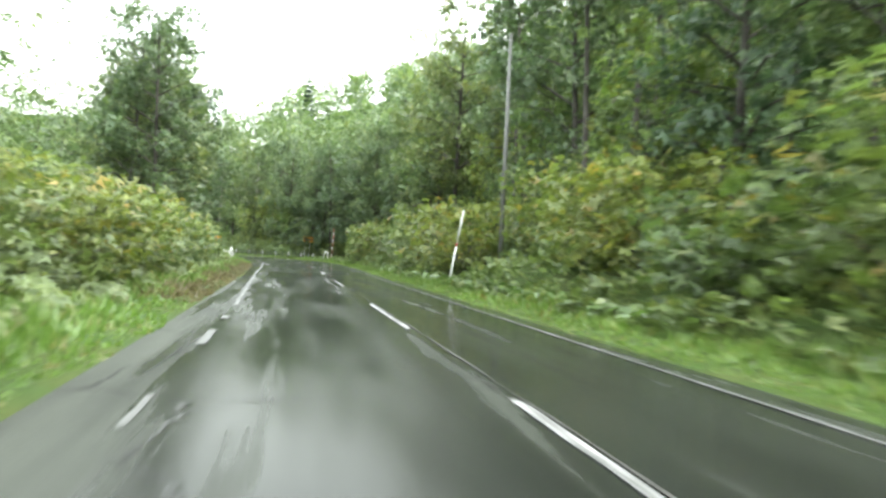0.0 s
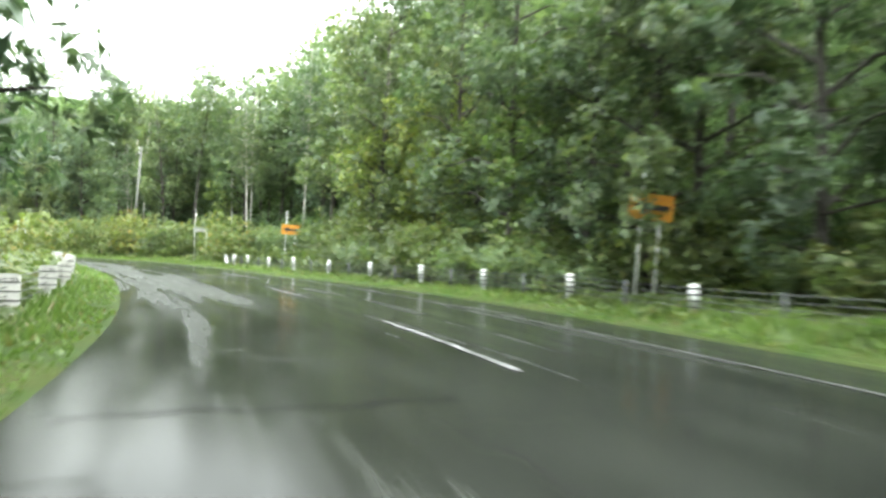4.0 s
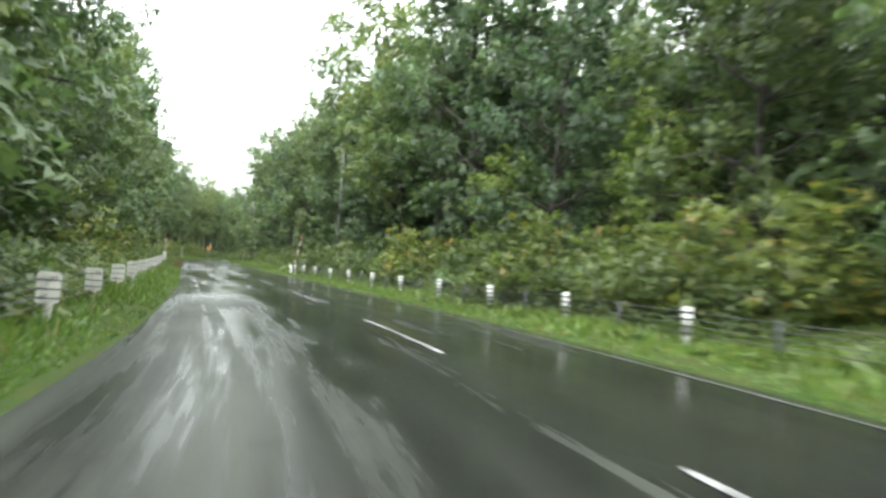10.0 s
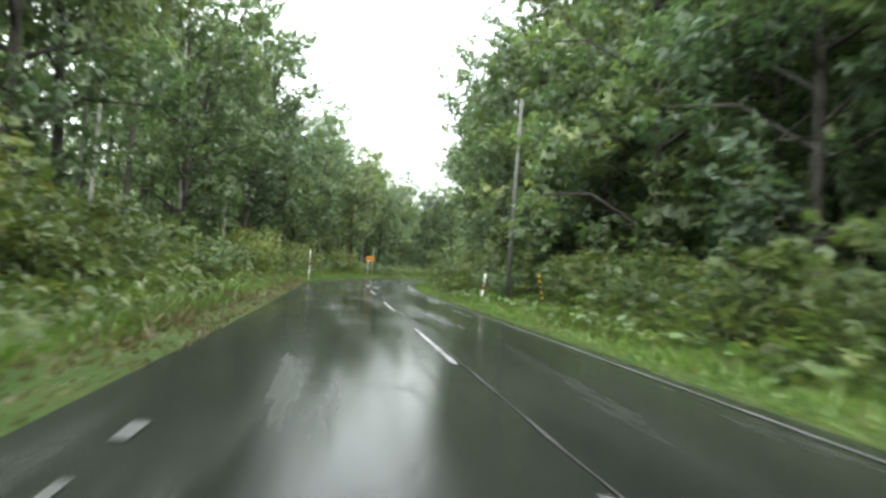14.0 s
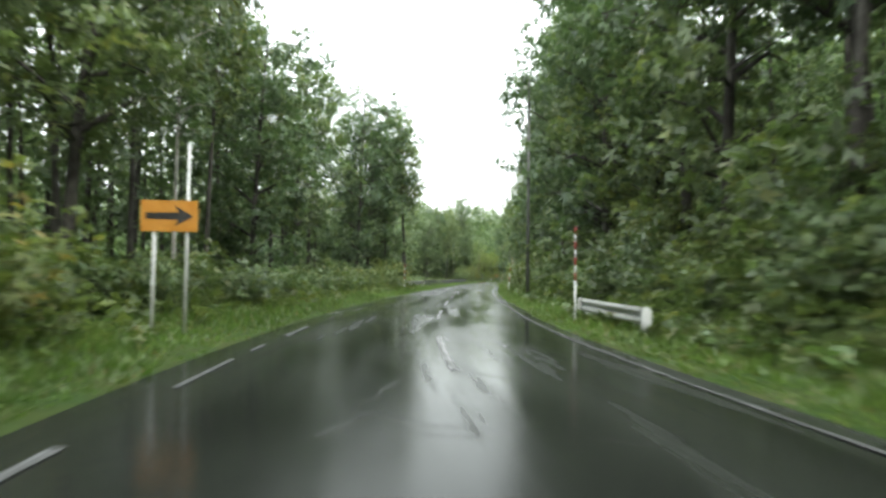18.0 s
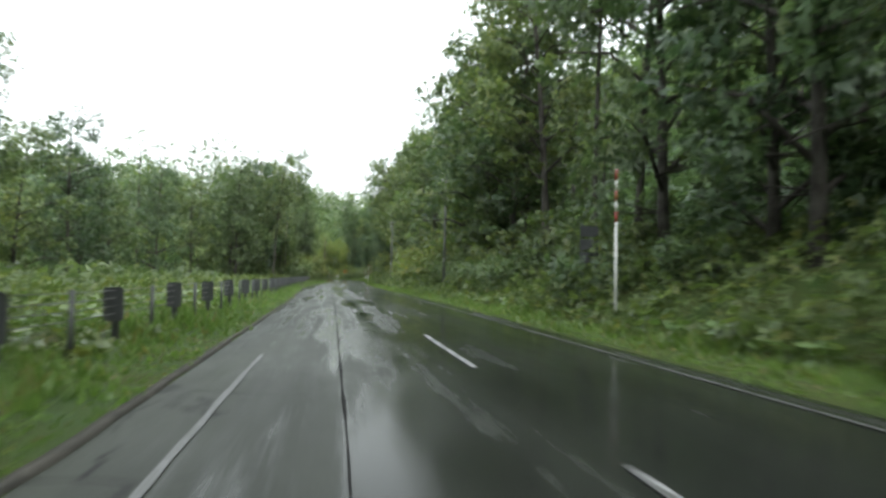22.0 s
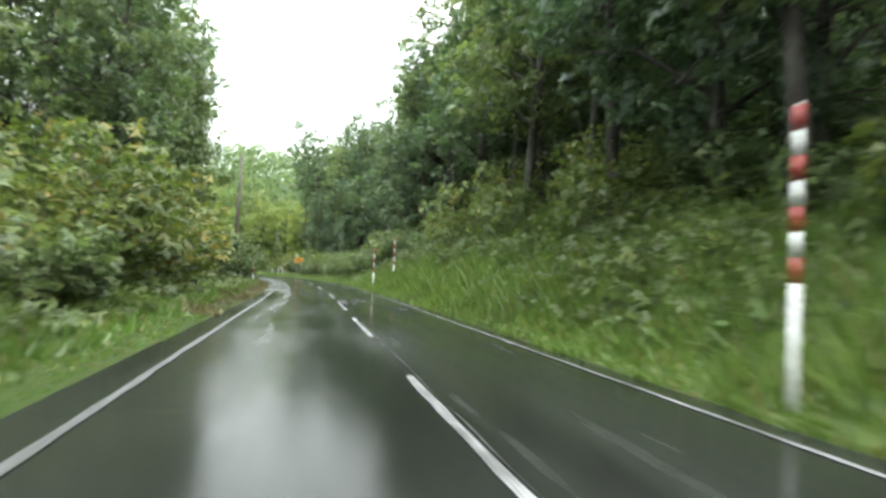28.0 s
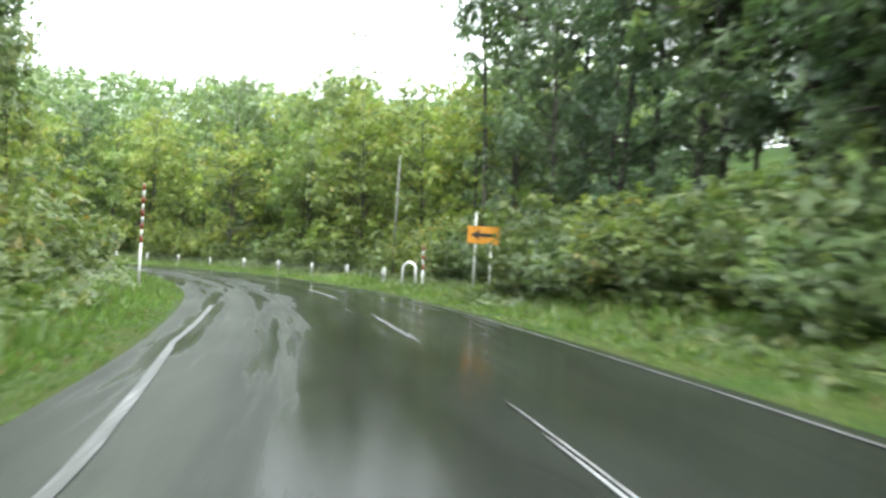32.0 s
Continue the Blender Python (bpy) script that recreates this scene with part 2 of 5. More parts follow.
M = {
    "asphalt": wet_road(),
    "shoulder": plain("gravel_shoulder", (0.03, 0.029, 0.025), (0.06, 0.058, 0.05), 0.9, 2.0, 0, 0.7, 0.03),
    "concrete": plain("wet_concrete", (0.035, 0.034, 0.03), (0.075, 0.072, 0.062), 0.9, 3.0),
    "soil": plain("verge_soil_and_moss", (0.028, 0.05, 0.014), (0.05, 0.06, 0.022), 0.85, 0.8, 0, 0.6, 0.05),
    "forest_floor": plain("forest_floor", (0.018, 0.034, 0.01), (0.036, 0.058, 0.016), 0.9, 0.25, 0, 0.7, 0.1),
    "white_steel": plain("white_painted_steel", (0.46, 0.47, 0.45), (0.64, 0.65, 0.63), 0.4, 5.0),
    "grey_steel": plain("dull_grey_steel", (0.035, 0.039, 0.04), (0.066, 0.07, 0.071), 0.5, 5.0, 0.2),
    "galvanised": plain("galvanised_steel", (0.32, 0.33, 0.34), (0.46, 0.47, 0.48), 0.42, 7.0, 0.7),
    "cable": plain("steel_cable", (0.05, 0.052, 0.054), (0.1, 0.104, 0.106), 0.7, 9.0),
    "red": plain("red_reflective_band", (0.22, 0.024, 0.022), (0.3, 0.04, 0.034), 0.4, 8.0),
    "orange": plain("orange_sign_face", (0.43, 0.18, 0.018), (0.5, 0.23, 0.03), 0.5, 4.0),
    "sealant": plain("crack_sealant", (0.01, 0.01, 0.01), (0.022, 0.022, 0.022), 0.95, 6.0),
    "black": plain("black_paint", (0.012, 0.012, 0.013), (0.03, 0.03, 0.03), 0.45, 6.0),
    "yellow": plain("yellow_guard", (0.6, 0.42, 0.03), (0.7, 0.5, 0.05), 0.45, 8.0),
    "pole": plain("weathered_concrete_pole", (0.075, 0.076, 0.07), (0.135, 0.136, 0.126), 0.6, 2.5),
    "wood_pole": plain("dark_wooden_pole", (0.05, 0.042, 0.034), (0.1, 0.085, 0.07), 0.7, 3.0, 0, 0.5, 0.02),
    "bark": plain("grey_brown_bark", (0.036, 0.033, 0.029), (0.1, 0.094, 0.084), 0.85, 2.2, 0, 0.8, 0.04),
    "birch": plain("pale_birch_bark", (0.2, 0.19, 0.17), (0.5, 0.48, 0.44), 0.7, 1.6, 0, 0.5, 0.02),
    "leaf": leaves("tree_leaves", (0.086, 0.132, 0.066), (0.118, 0.174, 0.086), (0.153, 0.215, 0.106), (0.19, 0.225, 0.095)),
    "leaf_dark": leaves("dark_tree_leaves", (0.066, 0.108, 0.062), (0.093, 0.145, 0.082), (0.124, 0.18, 0.1), (0.145, 0.195, 0.095)),
    "leaf_bright": leaves("yellowish_tree_leaves", (0.125, 0.19, 0.05), (0.168, 0.24, 0.066), (0.215, 0.28, 0.085), (0.27, 0.265, 0.085)),
    "shrub": leaves("shrub_leaves", (0.07, 0.108, 0.044), (0.1, 0.148, 0.058), (0.133, 0.182, 0.07), (0.16, 0.18, 0.07)),
    "shrub_gold": leaves("yellowing_shrub_leaves", (0.1, 0.145, 0.045), (0.15, 0.2, 0.06), (0.195, 0.24, 0.075), (0.28, 0.22, 0.065)),
    "needle": leaves("conifer_needles", (0.028, 0.052, 0.032), (0.044, 0.076, 0.044), (0.062, 0.098, 0.054), (0.074, 0.1, 0.05), 0.12, 0.6),
    "dead": leaves("dead_grass", (0.065, 0.05, 0.026), (0.1, 0.08, 0.042), (0.13, 0.11, 0.056), (0.15, 0.15, 0.06), 0.2),
    "weed": leaves("broad_weed_leaves", (0.078, 0.128, 0.042), (0.104, 0.166, 0.054), (0.13, 0.192, 0.066), (0.17, 0.195, 0.07), 0.35),
    "grass": leaves("wet_grass", (0.07, 0.124, 0.031), (0.098, 0.167, 0.042), (0.128, 0.205, 0.054), (0.16, 0.15, 0.066), 0.42),
}


def worn_paint(name, at0, at1, top):
    """Road paint, worn through to the asphalt in places."""
    m, n, l, p = material(name)
    a, b = noise_node(n, l, 1.3, 6, "Object", 0.7), noise_node(n, l, 1.0, 5, "UV", 0.65)
    v = n.new("ShaderNodeMapping")
    v.inputs["Scale"].default_value = (0.9, 26.0, 1.0)
    l.new(n["Texture Coordinate"].outputs["UV"], v.inputs["Vector"])
    l.new(v.outputs[0], b.inputs["Vector"])
    mask = mixed(n, l, 0.55, a.outputs["Fac"], b.outputs["Fac"])
    l.new(ramp(n, l, mask, (at0, (0.06, 0.062, 0.058)), ((at0 + at1) / 2, tuple(0.5 * top for _ in range(3))), (at1, tuple(top for _ in range(3)))), p.inputs["Base Color"])
    p.inputs["Roughness"].default_value = 0.55
    p.inputs["Specular IOR Level"].default_value = 0.2
    bump(n, l, b.outputs["Fac"], p, 0.2, 0.004)
    return m


M["seam"] = plain("pale_road_seam", (0.028, 0.028, 0.026), (0.075, 0.076, 0.071), 0.85, 3.0)
M["paint"] = worn_paint("worn_white_road_paint", 0.44, 0.57, 0.25)
M["paint_faint"] = worn_paint("nearly_gone_road_paint", 0.49, 0.68, 0.16)
M["paint_old"] = worn_paint("old_worn_road_paint", 0.47, 0.63, 0.18)


# ---- making meshes ----
def link(name, me, parent=None, label="", mat=None, **tags):
    ob = new(name, me)
    if mat and me is not None and not me.materials:
        me.materials.append(M[mat])
    if parent is not None:
        ob.parent = parent
    if label or tags:
        tagged(ob, label, **tags)
    return ob


def part(name, bm, mat, parent, label=""):
    me = bpy.data.meshes.new(name)
    bm.to_mesh(me)
    bm.free()
    return link(name, me, parent, label, mat)


def thing(name, place, label, category, group="", turn=0.0, lean=(0, 0)):
    ob = new(name)
    ob.matrix_basis = pose(*place, lean[0], lean[1], turn)
    return tagged(ob, label, category, group)


def mesh_of(name, verts, faces, mat, smooth=False, uv=None, normals=None):
    """A mesh from arrays: verts (n, 3) and faces (m, 3 or 4)."""
    verts, faces = np.asarray(verts, np.float32), np.asarray(faces, np.int32)
    me = bpy.data.meshes.new(name)
    me.vertices.add(len(verts))
    me.vertices.foreach_set("co", verts.ravel())
    me.loops.add(faces.size)
    me.loops.foreach_set("vertex_index", faces.ravel())
    me.polygons.add(len(faces))
    me.polygons.foreach_set("loop_start", np.arange(len(faces), dtype=np.int32) * faces.shape[1])
    me.polygons.foreach_set("loop_total", np.full(len(faces), faces.shape[1], np.int32))
    if smooth:
        me.polygons.foreach_set("use_smooth", np.ones(len(faces), bool))
    if uv is not None:
        layer = me.uv_layers.new(name="uv")
        layer.data.foreach_set("uv", np.asarray(uv, np.float32)[faces.ravel()].ravel())
    me.update(calc_edges=True)
    if normals is not None:
        me.normals_split_custom_set_from_vertices(np.asarray(normals, np.float32))
    me.materials.append(M[mat])
    return me


def tube(bm, points, radii, sides=8, cap=True):
    """A tapered tube along points."""
    rings = []
    for k, (p, r) in enumerate(zip(points, radii)):
        p = Vector(p)
        way = Vector(points[min(k + 1, len(points) - 1)]) - Vector(points[max(k - 1, 0)])
        q = way.to_track_quat("Z", "Y").to_matrix()
        rings.append([bm.verts.new(p + q @ Vector((r * math.cos(a), r * math.sin(a), 0))) for a in [2 * math.pi * i / sides for i in range(sides)]])
    for a, b in zip(rings, rings[1:]):
        for i in range(sides):
            f = bm.faces.new((a[i], a[(i + 1) % sides], b[(i + 1) % sides], b[i]))
            f.smooth = True
    if cap:
        bm.faces.new(rings[-1])
        bm.faces.new(list(reversed(rings[0])))
    return bm


def box(bm, size, place=(0, 0, 0), bevel=0.0):
    r = bmesh.ops.create_cube(bm, size=1.0, matrix=Matrix.Translation(place) @ Matrix.Diagonal((*size, 1)))
    if bevel:
        bmesh.ops.bevel(bm, geom=list({e for v in r["verts"] for e in v.link_edges}), offset=bevel, segments=2, affect="EDGES")
    return bm


# ---- the road's line: heading in degrees at metres along it ----
BENDS = [(-80, 19.77), (0, 19.77), (25, 21.13), (50, 20.88), (75, 27.13), (100, 42.82), (125, 50.66), (150, 65.1), (175, 79.02), (200, 89.78), (225, 90.27), (250, 89.72), (275, 90.35), (290, 90.52), (300, 87.3), (305, 84.76), (325, 81.29), (350, 72.62), (375, 70.29), (400, 68.7), (425, 68.86), (450, 70.19), (475, 67.88), (500, 66.78), (525, 66.52), (550, 69.05), (575, 75.17), (590, 81.5), (605, 95), (620, 111), (645, 129), (700, 150), (760, 155)]
STEP = 0.5
RS = np.arange(-80, 760, STEP)
_h = np.radians(np.interp(RS + STEP / 2, [b[0] for b in BENDS], [b[1] for b in BENDS]))
RX, RY = np.r_[0, np.cumsum(-np.sin(_h) * STEP)[:-1]], np.r_[0, np.cumsum(np.cos(_h) * STEP)[:-1]]
_z = int(80 / STEP)
RX, RY = RX - RX[_z] + 44.05, RY - RY[_z] - 12.36


def at(s, d, z=0.0):
    """World places for metres along the road and metres to the right of its centre."""
    s, d = np.asarray(s, float), np.asarray(d, float)
    h = np.interp(s, RS, _h)
    p = np.stack([np.interp(s, RS, RX) + np.cos(h) * d, np.interp(s, RS, RY) + np.sin(h) * d, np.zeros_like(s + d) + z], -1)
    return p


def heading(s):
    return math.degrees(np.interp(s, RS, _h))


def along(table, s):
    return np.interp(s, [t[0] for t in table], [t[1] for t in table])


EDGE_L = [(-80, -3.5), (40, -3.6), (52, -3.95), (66, -4.0), (80, -4.4), (115, -3.9), (140, -4.0), (165, -4.5), (190, -4.2), (210, -3.6), (270, -3.4), (340, -3.6), (380, -3.5), (405, -3.5), (450, -3.7), (476, -3.62), (490, -3.5), (505, -3.3), (545, -2.95), (580, -3.6), (605, -4.6), (640, -4.2), (760, -4)]
EDGE_R = [(-80, 2.8), (50, 2.75), (58, 3.0), (66, 3.3), (88, 4.3), (104, 4.2), (116, 3.0), (150, 2.95), (157, 3.1), (164, 3.4), (175, 3.15), (200, 3.0), (350, 2.95), (359, 3.1), (368, 3.0), (450, 3.1), (520, 2.75), (540, 2.55), (560, 2.7), (760, 2.8)]
# rise of the ground per metre beyond the verge
BANK_R = [(-80, 0.3), (40, 0.4), (70, 0.5), (110, 0.45), (140, 0.3), (180, 0.25), (205, 0.05), (245, 0.02), (280, 0.12), (315, 0.45), (370, 0.5), (410, 0.35), (450, 0.5), (480, 0.3), (505, 0.45), (525, 0.8), (555, 0.7), (575, 0.35), (600, 0.18), (760, 0.25)]
BANK_L = [(-80, 0.1), (60, 0.0), (90, -0.12), (150, -0.12), (190, 0.0), (240, 0.1), (270, 0.35), (335, 0.3), (365, 0.02), (400, 0.0), (470, -0.03), (500, 0.05), (515, 0.4), (545, 0.4), (575, 0.15), (620, 0.1), (760, 0.1)]
VERGE_R = [(-80, 2.0), (78, 2.0), (90, 5.5), (108, 5.0), (128, 3.2), (135, 2.2), (400, 1.9), (500, 1.5), (515, 0.7), (555, 0.8), (575, 1.6), (760, 1.8)]
VERGE_L = [(-80, 2.2), (250, 2.0), (400, 2.4), (500, 2.2), (520, 1.5), (760, 2.0)]


FAR_R = [(-80, 0.5), (90, 0.62), (162, 0.62), (188, 0.2), (225, 0.2), (260, 0.4), (555, 0.43), (585, 0.22), (640, 0.25), (700, 0.4)]


def lumps(x, y, seed=0.0):
    return (np.sin(x * 0.31 + seed) * np.cos(y * 0.27 - seed) + 0.6 * np.sin(x * 0.83 + y * 0.6 + 2 * seed) + 0.4 * np.cos(x * 1.7 - y * 1.3 + seed)) / 2


def ground_z(s, d):
    """The ground's height beside the road."""
    s, d = np.asarray(s, float), np.asarray(d, float)
    right = d > 0
    out = np.where(right, d - along(EDGE_R, s), along(EDGE_L, s) - d)
    verge = np.where(right, along(VERGE_R, s), along(VERGE_L, s))
    slope = np.where(right, along(BANK_R, s), along(BANK_L, s))
    beyond = np.maximum(out - verge, 0)
    z = 0.05 * np.clip(out / 0.6, -1, 1) + 0.03 * np.minimum(np.maximum(out, 0), verge)
    soft = np.where(right, 45.0, 22.0)
    z = z + slope * soft * (1 - np.exp(-beyond / soft))
    z = z + np.minimum(beyond, 4) / 4 * 0.3 * lumps(s, d) + np.clip(out, 0, 1.5) * 0.03 * lumps(s * 3, d * 3, 1.0)
    far = np.maximum(beyond - np.where(right, 14, 45), 0)
    return z + np.where(right, along(FAR_R, s), 0.24) * far * np.exp(-far / 260.0)


# ---- the ground: one sheet to the horizon ----
def grid_lines(a, b, step, reach):
    inner = list(np.arange(a, b + 1, step))
    outer = [step * (1.35 ** k) * 2 for k in range(1, 40)]
    low, high = [a], [b]
    for o in outer:
        if low[-1] > a - reach:
            low.append(low[-1] - o)
            high.append(high[-1] + o)
    return np.array(low[:0:-1] + inner + high[1:])


GX, GY = grid_lines(-640, 150, 4.0, 2600), grid_lines(-140, 360, 4.0, 2600)
gx, gy = np.meshgrid(GX, GY, indexing="ij")
flat = np.stack([gx.ravel(), gy.ravel()], 1)


def nearest(points):
    """Metres along the road and to its right for places in plan."""
    s, d = np.empty(len(points)), np.empty(len(points))
    for k in range(0, len(points), 4000):
        some = points[k:k + 4000]
        i = ((some[:, :1] - RX[None, ::4]) ** 2 + (some[:, 1:2] - RY[None, ::4]) ** 2).argmin(1) * 4
        dx, dy = some[:, 0] - RX[i], some[:, 1] - RY[i]
        side = dx * np.cos(_h[i]) + dy * np.sin(_h[i])
        s[k:k + 4000], d[k:k + 4000] = RS[i], np.sign(side) * np.hypot(dx, dy)
    return s, d


gs, gd = nearest(flat)
steep = np.clip(np.where(gd > 0, along(BANK_R, gs), along(BANK_L, gs)), 0, 1)
gz = ground_z(gs, gd) - (0.35 + 1.9 * steep) * np.clip((11.5 - np.abs(gd)) / 2.5, 0, 1) - 0.25 * (np.abs(gd) < 5.5)
gz = gz + np.clip(np.abs(gd) - 25, 0, 60) / 60 * 2.5 * lumps(flat[:, 0] * 0.12, flat[:, 1] * 0.12, 2.0)
idx = np.arange(len(flat)).reshape(gx.shape)
quads = np.stack([idx[:-1, :-1], idx[1:, :-1], idx[1:, 1:], idx[:-1, 1:]], -1).reshape(-1, 4)
link("ground", mesh_of("ground", np.c_[flat, gz], quads, "forest_floor", True), label="dark leaf-strewn forest floor rising to wooded hills", category="ground", kind="structure")


def strip(name, ss, ds, zs, mat, label, category, ds_is_table=True):
    """A band along the road. ds, zs: arrays (len(ss), columns)."""
    p = at(ss[:, None] + 0 * ds, ds, zs)
    n, c = ds.shape
    i = np.arange(n * c).reshape(n, c)
    f = np.stack([i[:-1, :-1], i[:-1, 1:], i[1:, 1:], i[1:, :-1]], -1).reshape(-1, 4)
    uv = np.stack([np.broadcast_to(ss[:, None], ds.shape), ds], -1).reshape(-1, 2)
    me = mesh_of(name, p.reshape(-1, 3), f, mat, True, uv)
    return link(name, me, label=label, category=category, kind="structure") if label else link(name, me)


ss = np.arange(-78, 755, 1.5)
for side, name in ((1, "verge_right"), (-1, "verge_left")):
    e = along(EDGE_R if side > 0 else EDGE_L, ss)
    outs = np.array([-0.25, 0.0, 0.12, 0.35, 0.7, 1.1, 1.6, 2.1, 2.7, 3.5, 4.5, 5.6, 6.8, 7.9, 8.6])
    ds = e[:, None] + side * outs[None]
    zs = ground_z(ss[:, None] + 0 * ds, ds)
    zs[:, 0] = -0.1
    zs[:, -1] -= 0.5
    strip(name, ss, ds, zs, "soil", "mossy wet soil verge beside the road", "verge")

wob = 0.09 * lumps(ss * 1.4, ss * 0.3, 4.0) + 0.05 * np.sin(ss * 2.3)
left, right = along(EDGE_L, ss) - 0.05 + wob, along(EDGE_R, ss) + 0.06 - 0.4 * wob
cols = np.linspace(0, 1, 13)[None]
ds = left[:, None] + (right - left)[:, None] * cols
strip("road", ss, ds, 0.012 - 0.0022 * ds ** 2 + 0 * ds, "asphalt", "dark wet two-lane asphalt road with puddled ruts", "road")


def overlay(name, s0, s1, d0, d1, mat, label, category, lift=0.016, step=1.0, rough_edge=0.0, seed=0.0):
    s = np.arange(s0, s1 + 0.01, step)
    a, b = np.full(len(s), d0, float), np.full(len(s), d1, float)
    if rough_edge:
        a = np.maximum(a + rough_edge * lumps(s * 2.2, s, seed), along(EDGE_L, s) - 0.1)
        b = b + rough_edge * (lumps(s * 1.7, s * 0.7, seed + 1) + 0.4 * np.sin(s * 3.1))
    k = np.linspace(0, 1, 4)[None]
    dd = a[:, None] + (b - a)[:, None] * k
    return strip(name, s, dd, lift - 0.0022 * dd ** 2, mat, label, category)


def rim_strip(name, s0, s1, d_of, wide, lift, mat, label, category):
    s = np.arange(s0, s1 + 0.01, 0.7)
    a = d_of(s) + 0.04 * lumps(s * 2.6, s, 2.0)
    dd = a[:, None] + wide * np.array([[-0.5, -0.46, 0.46, 0.5]]) * (1 + 0.2 * lumps(s * 1.9, s, 5.0))[:, None]
    return strip(name, s, dd, np.array([[-0.05, lift, lift, -0.05]]) + 0 * dd, mat, label, category)


rim_strip("gutter_edge", 402, 462, lambda s: along(EDGE_L, s) - 0.02, 0.11, 0.02, "concrete", "pale worn concrete edging along the asphalt", "kerb")
rim_strip("gravel_path", 466, 495, lambda s: 0 * s - 4.33 + 0.05 * lumps(s * 4, s, 8.0), 0.42, 0.085, "shoulder", "grey gravel strip beside the cable fence", "path")

# ---- road markings ----
DASH_AT = [(0, 10.1), (1, 20.3), (4, 55.6), (6, 79.9), (9, 112.0), (11, 132.3), (15, 173.2), (18, 204.0), (22, 244.9), (25, 275.5), (28, 306.8), (31, 338.0), (32, 349.0), (35, 379.1), (38, 408.3), (40, 427.7), (42, 446.2), (46, 486.0), (49, 514.0), (51, 530.0), (52, 541.8), (54, 561.7), (55, 572.2), (56, 581.4), (60, 622.0)]
marks = thing("centre_line", (0, 0, 0), "broken white centre line, worn, on wet asphalt", "road marking")
tagged(marks, kind="structure")
for k in range(-4, 61):
    s0 = float(np.interp(k, [a[0] for a in DASH_AT], [a[1] for a in DASH_AT])) if k >= 0 else 10.1 + 10 * k
    runs = [(0.0, 5.0, 0.0, 0.046)]
    if 31 < s0 < 33:
        runs = [(0.7, 5.9, 0.0, 0.03)]
    elif 100 < s0 < 114 or 565 < s0 < 590:
        runs = [(0.0, 5.0, 0.026, 0.014), (0.6, 3.9, -0.03, 0.016)]
    elif 120 < s0 < 124:
        runs = [(125.4 - s0, 127.2 - s0, 0.0, 0.028)]
    elif 151 < s0 < 154:
        runs = [(154.2 - s0, 156.2 - s0, 0.0, 0.022)]
    elif 195 < s0 < 240:
        runs = [(0.0, 5.0, 0.014, 0.03), (0.1, 1.9, -0.042, 0.009)]
    elif 417 < s0 < 419:
        runs = [(420.7 - s0, 422.4 - s0, 0.0, 0.03)]
    elif 425 < s0 < 482:
        runs = [(0.1, 0.5, 0.0, 0.03), (1.3, 1.7, 0.0, 0.03), (2.7, 5.0, 0.0, 0.032)]
    elif 482 < s0 < 500:
        runs = [(0.0, 5.0, 0.0, 0.026)]
    for r0, r1, mid, half in runs:
        s = s0 + np.linspace(r0, r1, max(3, int((r1 - r0) / 0.2)))
        rag = 1 + 0.3 * np.stack([lumps(s * 5.0, s, 2.0), lumps(s * 5.0, s, 7.0)], 1)
        rag[[0, -1]] *= 0.75
        dd = mid + half * rag * np.array([[-1.0, 1.0]])
        p = at(s[:, None] + 0 * dd, dd, 0.0215)
        i = np.arange(len(s) * 2).reshape(-1, 2)
        f = np.stack([i[:-1, 0], i[:-1, 1], i[1:, 1], i[1:, 0]], -1)
        link("dash", mesh_of("dash", p.reshape(-1, 3), f, "paint", uv=np.stack([s[:, None] + 0 * dd, dd], -1).reshape(-1, 2)), marks)
LINE_R = [(-60, 2.27), (28, 2.27), (42, 2.32), (51, 2.33), (58, 2.65), (65, 2.98), (75, 2.95), (95, 2.7), (150, 2.6), (157, 2.75), (164, 3.1), (175, 2.85), (200, 2.6), (352, 2.6), (359, 2.68), (368, 2.58), (400, 2.55), (500, 2.45), (530, 2.3), (542, 2.15), (551, 2.4), (700, 2.45)]
LINE_L = [(-60, -2.8), (24, -2.8), (45, -3.2), (56, -3.3), (66, -3.15), (110, -2.9), (196, -3.0), (240, -2.95), (257, -2.74), (266, -2.74), (275, -2.95), (353, -2.98), (380, -2.8), (500, -2.75), (530, -2.6), (560, -2.5), (575, -2.75), (581, -3.2), (600, -3.25)]


def edge_line(name, table, s0, s1, half, mat, label):
    s = np.arange(s0, s1 + 0.01, 0.5)
    m = along(table, s) + 0.012 * lumps(s * 3.0, s)
    w = half * (1 + 0.25 * lumps(s * 4.0, s * 2.0, 3.0))
    dd = m[:, None] + w[:, None] * np.array([[-1.0, 1.0]])
    return strip(name, s, dd, 0.0225 - 0.0022 * dd ** 2, mat, label, "road marking" if label else "")


